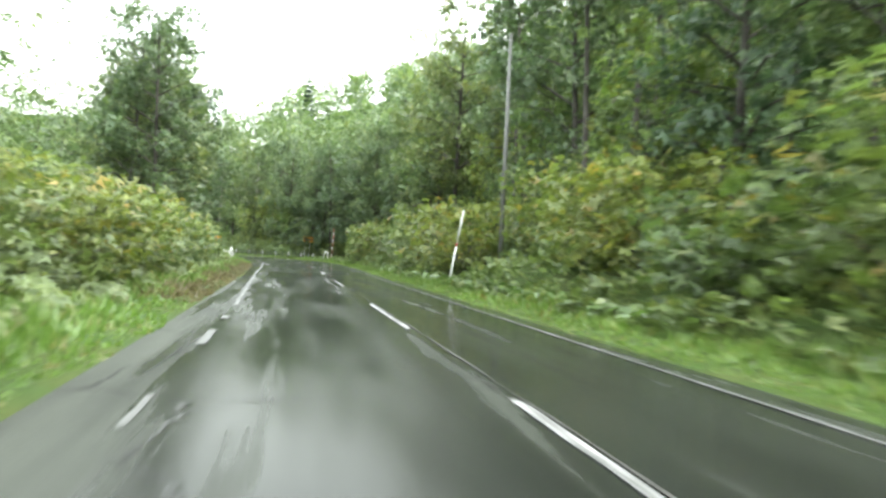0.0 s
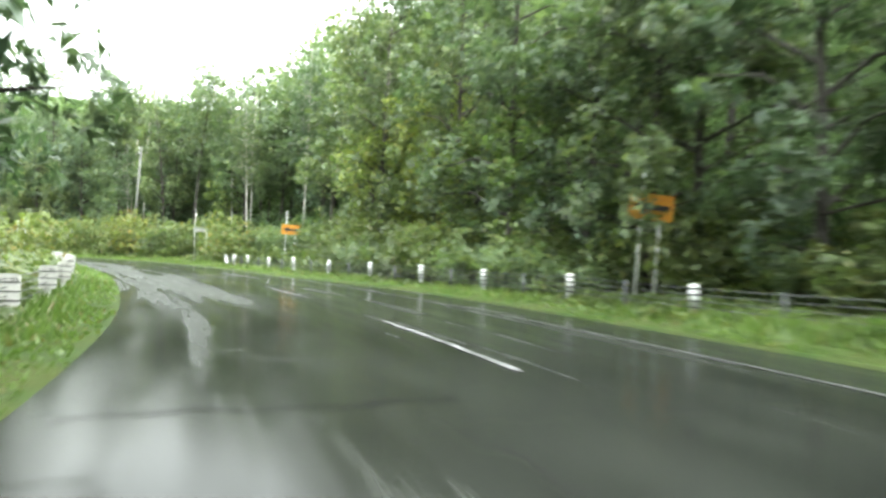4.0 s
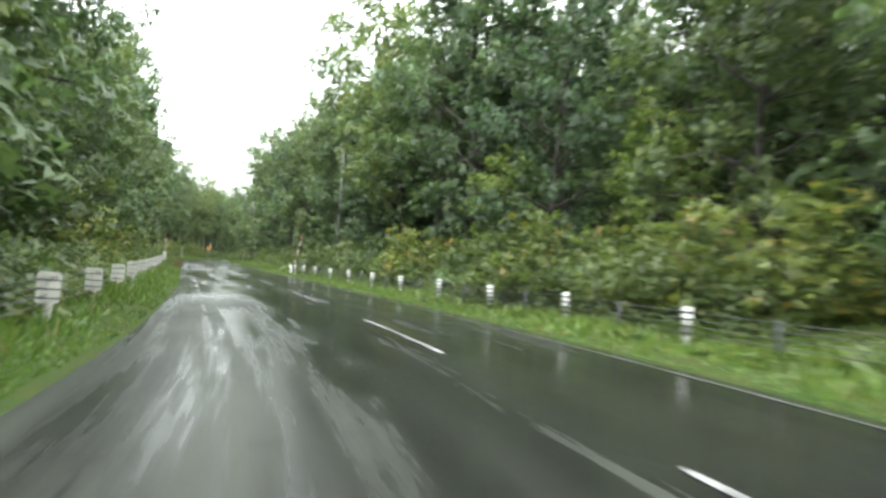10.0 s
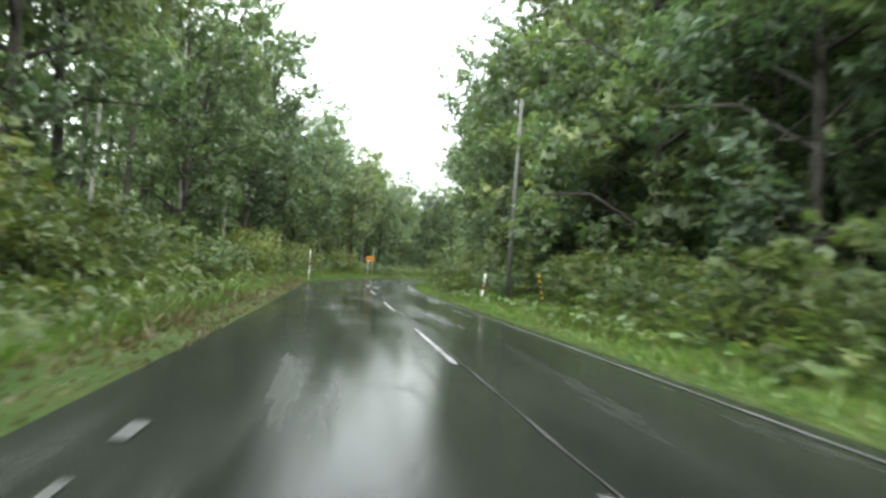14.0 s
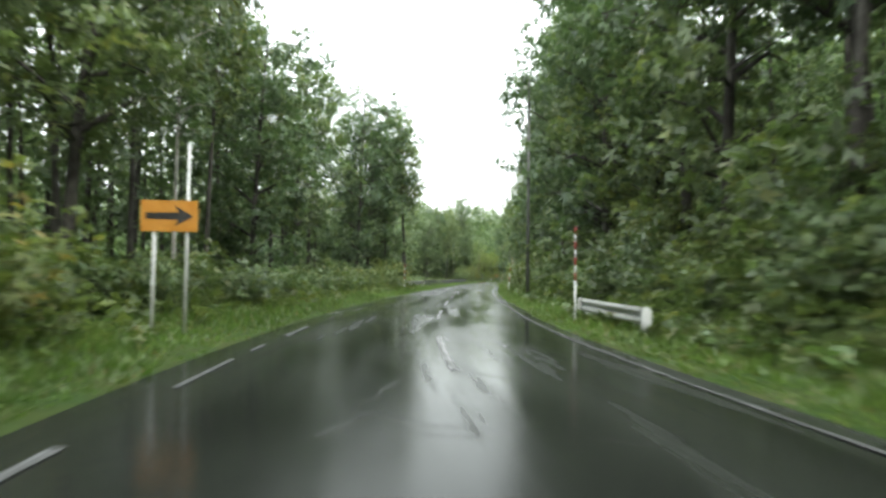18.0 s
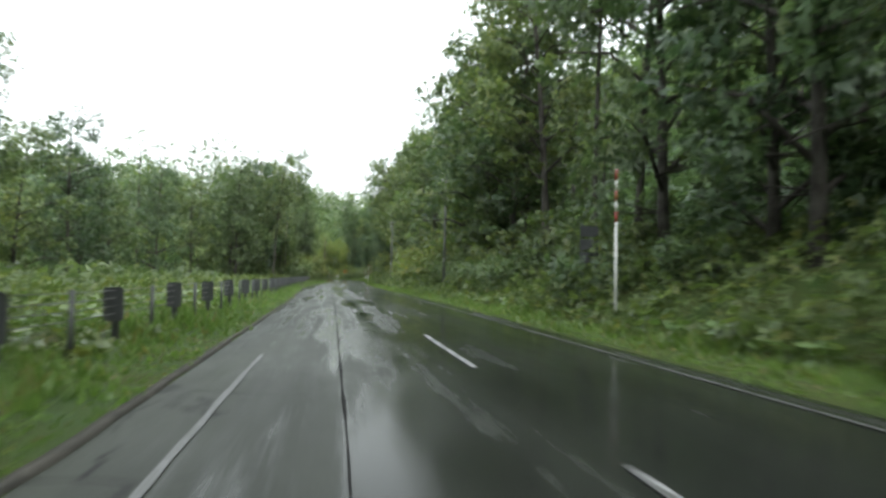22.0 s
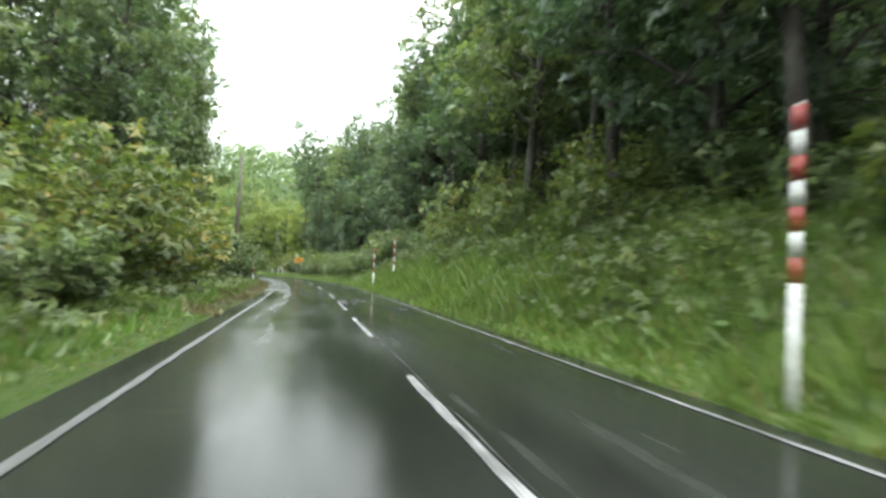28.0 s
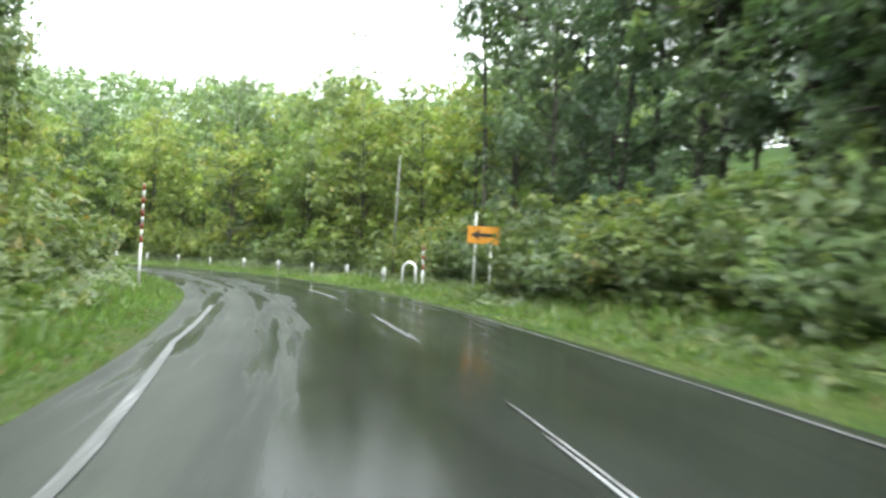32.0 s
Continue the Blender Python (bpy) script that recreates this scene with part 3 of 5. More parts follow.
for k, (s0, s1, mat) in enumerate([(-60, 440, "paint_old"), (440, 474.7, "paint"), (500, 560, "paint"), (560, 700, "paint_old")]):
    edge_line("edge_line_right_%d" % (k + 1), LINE_R, s0, s1, 0.034, mat, "thin white edge line, worn, on wet asphalt")
for k, (s0, s1) in enumerate([(-40, 22), (24, 76), (110, 118), (138.2, 141.2), (196, 221), (256, 262.6), (296, 322), (330, 356), (377, 402), (403, 410), (422.6, 424.6), (440, 446), (450, 462), (464, 492), (504, 536), (541, 553), (554.5, 572), (572.4, 588)]):
    if k in (1, 3, 6, 8, 9, 10, 12, 13, 14, 16, 17):
        edge_line("edge_line_left_%d" % (k + 1), LINE_L, s0, s1, 0.03 if k == 9 else 0.046, "paint_old", "white edge line, worn and dirty, on wet asphalt")
        continue
    scraps = tagged(new("edge_line_left_%d" % (k + 1)), "scraps of a worn white edge line on wet asphalt", "road marking", kind="structure")
    g, a = np.random.default_rng(k), float(s0)
    while a < s1:
        b = min(a + g.uniform(0.6, 3.0), s1)
        bit = edge_line("paint_scrap", LINE_L, a, b, g.uniform(0.025, 0.055), "paint_old" if g.uniform() < 0.05 and k not in (2, 4) else "paint_faint", "")
        bit.parent = scraps
        a = b + g.uniform(0.5, 2.6)

# ---- foliage ----
def leaf_cards(centres, size, droop=0.55, seed=0, slim=0.55):
    """Folded leaf blades, two faces each, at the given places."""
    g = np.random.default_rng(seed)
    n = len(centres)
    yaw, tip = g.uniform(0, 2 * np.pi, n), g.normal(-0.25, droop, n)
    roll = g.normal(0, 0.5, n)
    a = np.stack([np.cos(yaw) * np.cos(tip), np.sin(yaw) * np.cos(tip), np.sin(tip)], 1)
    side = np.stack([-np.sin(yaw), np.cos(yaw), 0 * yaw], 1)
    up = np.cross(a, side)
    side = side * np.cos(roll)[:, None] + up * np.sin(roll)[:, None]
    up = np.cross(a, side)
    length = size * g.uniform(0.6, 1.35, n)[:, None]
    wide = length * slim
    c = np.asarray(centres)
    v = np.stack([c - a * length / 2, c + side * wide / 2 + up * wide * 0.18, c + a * length / 2, c - side * wide / 2 + up * wide * 0.18], 1).reshape(-1, 3)
    k = np.arange(n)[:, None] * 4
    f = np.concatenate([k + np.array([[0, 1, 2]]), k + np.array([[0, 2, 3]])], 1).reshape(-1, 3)
    return v, f


def sprays(centres, size, facing, seed=0, droop=0.5):
    """Twigs of three leaflets at the given places. facing: the way each clump looks; the blades take their shading from it."""
    g = np.random.default_rng(seed)
    n = len(centres)
    yaw, tip = g.uniform(0, 2 * np.pi, n), g.normal(-0.3, droop, n)
    roll = g.normal(0, 0.5, n)
    a = np.stack([np.cos(yaw) * np.cos(tip), np.sin(yaw) * np.cos(tip), np.sin(tip)], 1)
    side = np.stack([-np.sin(yaw), np.cos(yaw), 0 * yaw], 1)
    up = np.cross(a, side)
    side = side * np.cos(roll)[:, None] + up * np.sin(roll)[:, None]
    up = np.cross(a, side)
    length = size * g.uniform(0.6, 1.35, n)[:, None]
    c = np.asarray(centres) - a * length * 0.4
    v = [c]
    for turn, part_of, hand in ((-0.8, 0.8, 1), (0.0, 1.0, 1), (0.8, 0.8, -1)):
        w = a * math.cos(turn) + side * math.sin(turn)
        x = side * math.cos(turn) - a * math.sin(turn)
        v += [c + (w * 0.5 + hand * x * 0.3) * length * part_of + up * 0.03 * length, c + w * length * part_of - up * 0.08 * length]
    v = np.stack(v, 1)
    k = np.arange(n)[:, None, None] * 7
    f = np.broadcast_to(np.array([[0, 1, 2], [0, 3, 4], [0, 6, 5]]), (n, 3, 3))
    look_way = facing + g.normal(0, 0.3, (n, 3))
    look_way = look_way / np.linalg.norm(look_way, axis=1)[:, None]
    t = v[:, 1] - v[:, 0]
    flip = (np.cross(t, v[:, 2] - v[:, 0]) * look_way).sum(1) < 0
    f = np.where(flip[:, None, None], f[:, :, ::-1], f)
    return v.reshape(-1, 3), (k + f).reshape(-1, 3), np.repeat(look_way, 7, 0)


def ball(g, n, radius):
    p = g.normal(0, 1, (n, 3))
    p /= np.linalg.norm(p, axis=1)[:, None]
    return p * (g.uniform(0.25, 1, n) ** 0.5)[:, None] * np.asarray(radius)


def tree(name, label, height, crown_from, spread, leaf, bark, cards, card, seed, trunk=0.16, category="tree"):
    """A tapered trunk with limbs; leaf blades in clumps round the limbs' ends."""
    g = np.random.default_rng(seed)
    top = tagged(new(name), label, category)
    bm = bmesh.new()
    bend = g.normal(0, 0.05, 2)
    line = [(bend[0] * height * k * k + 0.12 * math.sin(3 * k + seed), bend[1] * height * k * k, -0.4 + (height * 0.95 + 0.4) * k) for k in np.linspace(0, 1, 9)]
    tube(bm, line, [trunk * (1.35 if k == 0 else 1.0 - 0.88 * k / 8) for k in range(9)], 7)
    clumps = []
    limbs = int(13 + height * 0.9)
    for k in range(limbs):
        u = crown_from + (0.9 - crown_from) * (k + g.uniform(0, 0.8)) / limbs
        i = min(int(u * 8), 7)
        p = Vector(line[i]).lerp(Vector(line[i + 1]), u * 8 - i)
        shape = math.sin(math.pi * min(1, 0.22 + 0.78 * (u - crown_from) / (1 - crown_from))) ** 0.6
        reach = spread * max(0.42, shape) * g.uniform(0.65, 1.15)
        a = k * 2.4 + g.uniform(-0.5, 0.5)
        rise = g.uniform(0.05, 0.5) * reach
        q = p + Vector((math.cos(a) * reach, math.sin(a) * reach, rise))
        m = p.lerp(q, 0.5) + Vector((0, 0, 0.14 * reach))
        r = trunk * 0.42 * (1.1 - u)
        tube(bm, [p, m, q], [r + 0.012, r * 0.6 + 0.008, 0.008], 4, False)
        for w in (1.0, 0.72, 0.45):
            if g.uniform() < (0.95 if w > 0.6 else 0.6):
                c = p.lerp(q, w) + Vector(g.normal(0, 0.25, 3))
                clumps.append((*c, g.uniform(0.5, 0.95) * (0.45 + 0.16 * reach)))
        for _ in range(2):
            b, w = a + g.uniform(0.4, 2.0), g.uniform(0.4, 0.95)
            e = p + Vector((math.cos(b) * reach * w, math.sin(b) * reach * w, rise * w + g.normal(0.1, 0.45)))
            tube(bm, [p.lerp(q, 0.25), e], [r * 0.4 + 0.006, 0.005], 3, False)
            clumps.append((*e, g.uniform(0.45, 0.9) * (0.42 + 0.14 * reach)))
    part("trunk", bm, bark, top)
    clumps = np.array(clumps)
    share = clumps[:, 3] ** 2
    counts = np.maximum((cards * share / share.sum()).astype(int), 6)
    off = [ball(g, n, (c[3], c[3], c[3] * 0.85)) for c, n in zip(clumps, counts)]
    pts = np.concatenate([c[:3] + o for c, o in zip(clumps, off)])
    out = pts * np.array([1, 1, 0])
    way = 0.4 * np.concatenate([o / c[3] for c, o in zip(clumps, off)]) + 0.6 * out / (np.linalg.norm(out, axis=1)[:, None] + 0.3) + np.array([0, 0, 0.5])
    v, f, no = sprays(pts, card, way, seed)
    link("crown", mesh_of("crown", v, f, leaf, normals=no), top)
    return top


def conifer(name, label, height, seed, cards=1500):
    g = np.random.default_rng(seed)
    top = tagged(new(name), label, "tree")
    bm = tube(bmesh.new(), [(0, 0, -0.4), (0, 0, height * 0.5), (0, 0, height)], [0.2, 0.11, 0.015], 7)
    part("trunk", bm, "bark", top)
    u = g.uniform(0.12, 1, cards) ** 0.8
    tier = np.round(u * 16) / 16
    r = (1 - tier) * height * 0.2 * g.uniform(0.25, 1.0, cards) ** 0.6 + 0.1
    a = g.uniform(0, 2 * np.pi, cards)
    pts = np.stack([r * np.cos(a), r * np.sin(a), tier * height - 0.28 * r + g.normal(0, 0.12, cards)], 1)
    v, f = leaf_cards(pts, 0.6, 0.3, seed, 0.4)
    link("crown", mesh_of("crown", v, f, "needle"), top)
    return top


BLADES, THICKET = {}, []


def shrub(name, label, height, wide, leaf, cards, card, seed):
    """A bush: several stems and a ragged mound of leaf blades."""
    g = np.random.default_rng(seed)
    top = tagged(new(name), label, "bush")
    bm = bmesh.new()
    clumps = []
    for k in range(11):
        a, r = k * 2.4, wide * (0.12 + 0.4 * g.uniform() ** 0.6)
        z = height * (1.0 - 0.5 * (r / wide / 0.52) ** 2) * g.uniform(0.65, 1.0)
        q = Vector((math.cos(a) * r, math.sin(a) * r, z))
        tube(bm, [(q.x * 0.15, q.y * 0.15, -0.2), (q.x * 0.5, q.y * 0.5, z * 0.55), q], [0.025, 0.016, 0.006], 4, False)
        for w in (1.0, 0.62, 0.3):
            clumps.append((q.x * (0.6 + 0.4 * w), q.y * (0.6 + 0.4 * w), z * w, 0.2 * wide * g.uniform(0.8, 1.3)))
    part("stem", bm, "bark", top)
    per = cards // len(clumps)
    off = [ball(g, per, (c[3], c[3], c[3] * 0.6)) for c in clumps]
    pts = np.concatenate([np.array(c[:3]) + o for c, o in zip(clumps, off)])
    pts[:, 2] = np.maximum(pts[:, 2], 0.05)
    out = pts * np.array([1, 1, 0])
    way = 0.6 * np.concatenate([o / c[3] for c, o in zip(clumps, off)]) + 0.5 * out / (np.linalg.norm(out, axis=1)[:, None] + 0.2) + np.array([0, 0, 0.6])
    v, f, no = sprays(pts, card, way, seed, 0.45)
    link("foliage", mesh_of("foliage", v, f, leaf, normals=no), top)
    BLADES[id(top)] = (v, f, no, leaf)
    return top


def put(ob, s, d, turn=None, size=1.0, high=1.0, sink=0.0, g=rng):
    z = float(ground_z(s, d)) - sink
    p = at(s, d, z)
    m = Matrix.Translation(p) @ Matrix.Rotation(radians(g.uniform(0, 360) if turn is None else turn), 4, "Z") @ Matrix.Diagonal((size, size, size * high, 1))
    return m


FRONT = [
    tree("edge_tree", "low-branched broadleaf tree, leafy to the ground, at the wood's edge", 12.0, 0.05, 3.4, "leaf", "bark", 3900, 0.33, 11, 0.15),
    tree("edge_tree", "dense dark green broadleaf tree at the wood's edge", 15.0, 0.1, 3.6, "leaf_dark", "bark", 4200, 0.34, 12, 0.18),
    tree("broadleaf_tree", "tall broadleaf tree with mid-green crown on the wooded bank", 16.5, 0.22, 3.6, "leaf", "bark", 4000, 0.36, 13, 0.19),
    tree("young_tree", "young tree with yellowish green leaves beside the road", 8.5, 0.06, 2.7, "leaf_bright", "bark", 2700, 0.29, 14, 0.09),
    tree("slender_tree", "slender bare-stemmed tree with a high thin crown", 17.0, 0.42, 2.5, "leaf", "bark", 2400, 0.35, 15, 0.13),
    tree("birch_tree", "slender birch with pale trunk and thin crown", 14.5, 0.4, 2.1, "leaf", "birch", 1800, 0.34, 16, 0.1),
]
CONE = conifer("conifer_tree", "dark pointed conifer among broadleaf trees", 15, 21)
BUSH = [
    shrub("shrub", "leafy green roadside shrub on the verge", 2.0, 2.8, "shrub", 1250, 0.22, 31),
    shrub("shrub", "tall arching shrub with yellowing leaves", 3.0, 3.6, "shrub_gold", 1500, 0.24, 32),
    shrub("shrub", "dark green broad-leaved shrub", 1.5, 2.5, "leaf", 1050, 0.215, 33),
]
used = {id(p): False for p in FRONT + BUSH + [CONE]}


def plant(ob, m):
    """The first of a kind stands where its first copy would stand."""
    if not used[id(ob)]:
        used[id(ob)] = True
        ob.matrix_basis = m
        return ob
    return copy_thing(ob, m)


def row(protos, weights, s0, s1, gap, d0, d1, size, seed, sink=0.1, clear=(), joined=False):
    """Plants along the road between two offsets, at uneven gaps."""
    g = np.random.default_rng(seed)
    s, w = s0, np.array(weights, float) / sum(weights)
    while s < s1:
        k = g.choice(len(protos), p=w)
        d, r = g.uniform(d0, d1), g.uniform(*size)
        if not any(a <= s <= b for a, b in clear):
            m = put(protos[k], s, d, None, r, g.uniform(0.9, 1.15), sink, g)
            if joined:
                THICKET.append((protos[k], m))
            else:
                plant(protos[k], m)
        s += gap * g.uniform(0.6, 1.4)


# trees that line the road: edge, dense edge, tall, young, slender, birch
row(FRONT, [3, 4, 3, 2, 1, 1], 18, 122, 4.1, 9.0, 11.5, (0.85, 1.1), 41)
row(FRONT, [1, 1, 2, 2, 4, 3], 122, 171, 4.0, 11, 14.5, (0.8, 1.05), 43)
row(FRONT, [4, 4, 2, 2, 0, 0], 171, 194, 3.4, 11.8, 14.2, (0.75, 0.95), 67)
row(FRONT, [4, 5, 1, 2, 0, 0], 194, 217, 3.8, 8.6, 10.8, (0.75, 0.98), 69)
row(FRONT, [2, 6, 3, 0, 0, 0], 190, 236, 3.4, 12.5, 17, (0.9, 1.15), 91)
row(FRONT, [3, 4, 3, 1, 0, 0], 120, 172, 4.2, 15.5, 22, (0.8, 1.0), 58)
row(FRONT, [3, 5, 3, 0, 1, 0], 217, 330, 4.1, 8.4, 10.6, (0.95, 1.3), 45, 0.1, [(231, 243)])
row(FRONT, [2, 6, 3, 0, 0, 0], 246, 330, 3.6, 11.5, 15.5, (1.1, 1.35), 93)
row(FRONT, [2, 5, 4, 0, 0, 0], 229, 245, 3.4, 10.8, 12.5, (1.1, 1.3), 65)
row(FRONT, [3, 5, 3, 0, 2, 0], 330, 442, 3.8, 7.5, 10.0, (1.0, 1.3), 47)
row(FRONT, [3, 3, 3, 2, 1, 1], 442, 520, 3.6, 8.4, 11.5, (0.95, 1.3), 48)
row(FRONT, [0, 1, 2, 0, 6, 2], 520, 602, 3.3, 8.6, 12.5, (0.85, 1.1), 50)
row(FRONT, [0, 1, 3, 0, 6, 1], 520, 604, 3.4, 12.8, 18, (0.8, 1.05), 62)
row(FRONT, [2, 0, 0, 8, 0, 0], 603, 672, 3.2, 8.0, 11.5, (1.0, 1.4), 49)
row(FRONT, [1, 0, 0, 8, 0, 0], 606, 690, 3.6, 12.5, 21, (1.4, 1.85), 68)
row(FRONT, [3, 4, 3, 0, 0, 0], 160, 216, 2.1, 14, 26, (0.75, 1.0), 63)
row(FRONT, [2, 6, 3, 0, 1, 0], 532, 588, 3.0, 9.5, 15, (1.0, 1.25), 90)
row(FRONT, [1, 1, 2, 1, 4, 1], 536, 574, 3.2, -12.5, -9.2, (0.95, 1.2), 92)
row(FRONT, [2, 5, 0, 0, 0, 0], 572, 640, 2.6, 15, 30, (0.5, 0.68), 97)
row(FRONT, [0, 0, 1, 0, 5, 1], 556, 597, 2.4, 14, 30, (0.8, 1.0), 64)
row(FRONT, [0, 6, 0, 0, 0, 0], 559, 600, 4.2, 8.2, 9.6, (0.5, 0.62), 145)
row(FRONT, [1, 2, 3, 0, 2, 0], 380, 402, 4.4, -24, -16, (0.55, 0.75), 150)
row(FRONT, [0, 5, 1, 0, 0, 0], 100, 119, 4.6, 8.6, 10.2, (0.8, 1.0), 146)
row(FRONT, [3, 4, 0, 2, 0, 0], 14, 34, 4.4, -19, -13, (0.75, 0.95), 51)
row(FRONT, [2, 5, 3, 0, 0, 0], 62, 96, 3.6, -13, -8.8, (1.1, 1.35), 52)
row(FRONT, [3, 2, 1, 2, 0, 0], 140, 182, 4.4, -16, -11, (0.8, 1.05), 53)
row(FRONT, [4, 5, 3, 0, 1, 0], 178, 262, 3.9, -10.4, -8.0, (0.9, 1.15), 54)
row(FRONT, [3, 3, 3, 1, 2, 2], 262, 345, 4.1, -11.0, -8.0, (0.8, 1.1), 56)
row(FRONT, [1, 1, 2, 1, 6, 1], 345, 408, 4.2, -15, -8.5, (0.85, 1.1), 57)
row(FRONT, [4, 2, 0, 3, 0, 0], 405, 482, 4.2, -22, -16.5, (0.6, 0.85), 59)
row(FRONT, [3, 4, 3, 1, 1, 0], 482, 562, 3.9, -12.5, -8.5, (0.75, 1.05), 60, 0.1, [(488, 510)])
row(FRONT, [3, 4, 3, 0, 0, 0], 487, 512, 3.6, -15, -12.2, (0.85, 1.1), 66)
row(FRONT, [1, 0, 2, 3, 3, 1], 562, 640, 5.0, -14, -9, (0.8, 1.1), 61)
for k, (s, d, r) in enumerate([(185, 62, 1.1), (196, 58, 0.9), (214, 66, 1.2), (120, -60, 1.0), (132, -66, 1.2), (146, -58, 1.1), (160, -70, 1.3), (88, 58, 1.0), (150, 48, 1.0)]):
    plant(CONE, put(CONE, s, d, 40 * k, r))
for s, d, r in ((88, -8.6, 1.2), (93, -8.2, 1.25), (98.5, -8.4, 1.2), (104, -8.8, 1.15), (103, -13.5, 1.1)):
    plant(FRONT[1], put(FRONT[1], s, d, 50 * s, r))
for s, d, r in ((72, 12.7, 1.05), (146, 12.5, 1.0)):
    plant(FRONT[5], put(FRONT[5], s, d, 30 * s, r))
plant(FRONT[3], put(FRONT[3], 452, 8.6, 30, 1.15))
for k, (s, d, r) in enumerate([(383, 7.9, 1.2), (391, 8.1, 1.25), (399, 7.9, 1.2), (505, 7.8, 1.15), (513, 7.4, 1.2), (521, 7.3, 1.25), (530, 7.6, 1.2), (539, 7.8, 1.15)]):
    plant(FRONT[2], put(FRONT[2], s, d, 70 * k, r))
for k, (s, d, r) in enumerate([(407.8, -7.6, 1.1), (404.6, -7.0, 1.0), (401, -11.5, 1.1), (411.5, -11, 0.95), (399, -8.2, 1.05)]):
    plant(FRONT[4], put(FRONT[4], s, d, 80 * k, r))
# shrubs before them
row(BUSH, [2, 3, 2], 14, 122, 2.5, 5.9, 8.2, (0.9, 1.3), 71, 0.15, [(30, 38.5), (79, 122)])
row(BUSH, [2, 3, 1], 30, 39, 2.0, 7.6, 8.6, (0.9, 1.2), 86, joined=True)
row(BUSH, [3, 2, 3], 106, 131, 2.2, 8.0, 9.6, (0.8, 1.1), 96, joined=True)
row(BUSH, [3, 1, 3], 80, 106, 2.2, 9.6, 11.0, (0.9, 1.2), 98, joined=True)
row(BUSH, [1, 5, 0], 132, 168, 1.8, 6.0, 8.6, (0.9, 1.3), 72, 0.15, [(134, 141)])
row(BUSH, [3, 1, 2], 169, 196, 2.0, 8.6, 10.5, (0.8, 1.1), 82, 0.15, [(181, 188)], joined=True)
row(BUSH, [3, 2, 1], 173.5, 181, 1.7, 7.1, 8.5, (0.7, 0.95), 89, joined=True)
row(BUSH, [2, 1, 3], 196, 238, 2.2, 6.8, 8.2, (0.8, 1.15), 73)
row(BUSH, [3, 0, 3], 238, 340, 3.2, 5.9, 7.4, (0.8, 1.15), 83, 0.15, [(276, 286)])
row(BUSH, [2, 1, 3], 276, 287, 2.6, 7.3, 8.3, (0.8, 1.15), 87, joined=True)
row(BUSH, [3, 0, 3], 340, 438, 2.7, 5.8, 8.2, (0.85, 1.4), 74, 0.15, [(408, 417)])
row(BUSH, [3, 1, 3], 438, 522, 2.5, 6.9, 9.0, (0.8, 1.15), 84, 0.15, [(441, 448), (478, 485)], joined=True)
row(BUSH, [1, 4, 1], 452, 478, 1.9, 6.5, 8.4, (0.95, 1.3), 88, joined=True)
row(BUSH, [2, 1, 2], 520, 640, 3.6, 6.6, 9.0, (0.8, 1.1), 75, joined=True)
row(BUSH, [2, 0, 4], 101, 119, 1.5, 6.3, 7.6, (0.9, 1.25), 141, joined=True)
row(BUSH, [2, 0, 3], 117, 132, 1.7, 7.9, 9.0, (1.0, 1.3), 142, joined=True)
row(BUSH, [1, 0, 4], 196, 231, 1.7, 6.0, 7.2, (0.8, 1.1), 147, joined=True)
row(BUSH, [1, 0, 5], 340, 404, 1.8, 5.7, 6.7, (0.7, 1.0), 151, joined=True)
row(BUSH, [1, 0, 4], 434, 443, 1.5, 6.0, 7.4, (0.85, 1.2), 148, joined=True)
row(BUSH, [2, 0, 4], 444, 453, 1.5, 6.8, 8.2, (1.0, 1.3), 149, joined=True)
row(BUSH, [1, 0, 4], 556, 592, 1.5, 5.7, 7.0, (0.85, 1.2), 143, joined=True)
row(BUSH, [1, 0, 3], 556, 600, 1.6, 7.0, 8.4, (1.2, 1.6), 144, joined=True)
row(BUSH, [3, 2, 1], 14, 56, 1.9, -7.8, -6.4, (0.85, 1.05), 76)
row(BUSH, [3, 2, 2], 72, 185, 4.2, -9, -7.2, (0.7, 1.0), 77, joined=True)
row(BUSH, [1, 1, 3], 185, 400, 4.4, -8.0, -6.3, (0.7, 1.1), 78, joined=True)
row(BUSH, [2, 0, 4], 346, 394, 2.0, -7.6, -6.2, (0.8, 1.05), 99, joined=True)
row(BUSH, [3, 3, 2], 256, 346, 2.2, -8.4, -6.9, (0.75, 1.0), 94, joined=True)
row(BUSH, [3, 0, 3], 242, 342, 3.0, 7.2, 8.6, (0.9, 1.2), 95, joined=True)
row(BUSH, [3, 2, 1], 498, 572, 2.4, -7.4, -5.3, (0.85, 1.2), 81)
row(BUSH, [3, 2, 1], 572, 600, 2.4, -8.8, -7.4, (0.85, 1.2), 85, joined=True)


# the shrubs that stand deeper in the hedge, a mesh for each kind
for proto in BUSH:
    v, f, no, leaf = BLADES[id(proto)]
    vs, fs, ns = [], [], []
    for k, (ob, m) in enumerate([t for t in THICKET if t[0] is proto]):
        a = np.array(m)
        turn = np.linalg.inv(a[:3, :3]).T
        vs.append(v @ a[:3, :3].T + a[:3, 3])
        w = no @ turn.T
        ns.append(w / np.linalg.norm(w, axis=1)[:, None])
        fs.append(f + k * len(v))
    link("thicket", mesh_of("thicket", np.concatenate(vs), np.concatenate(fs), leaf, normals=np.concatenate(ns)), label="dense leafy thicket behind the roadside shrubs", category="thicket", kind="stuff")


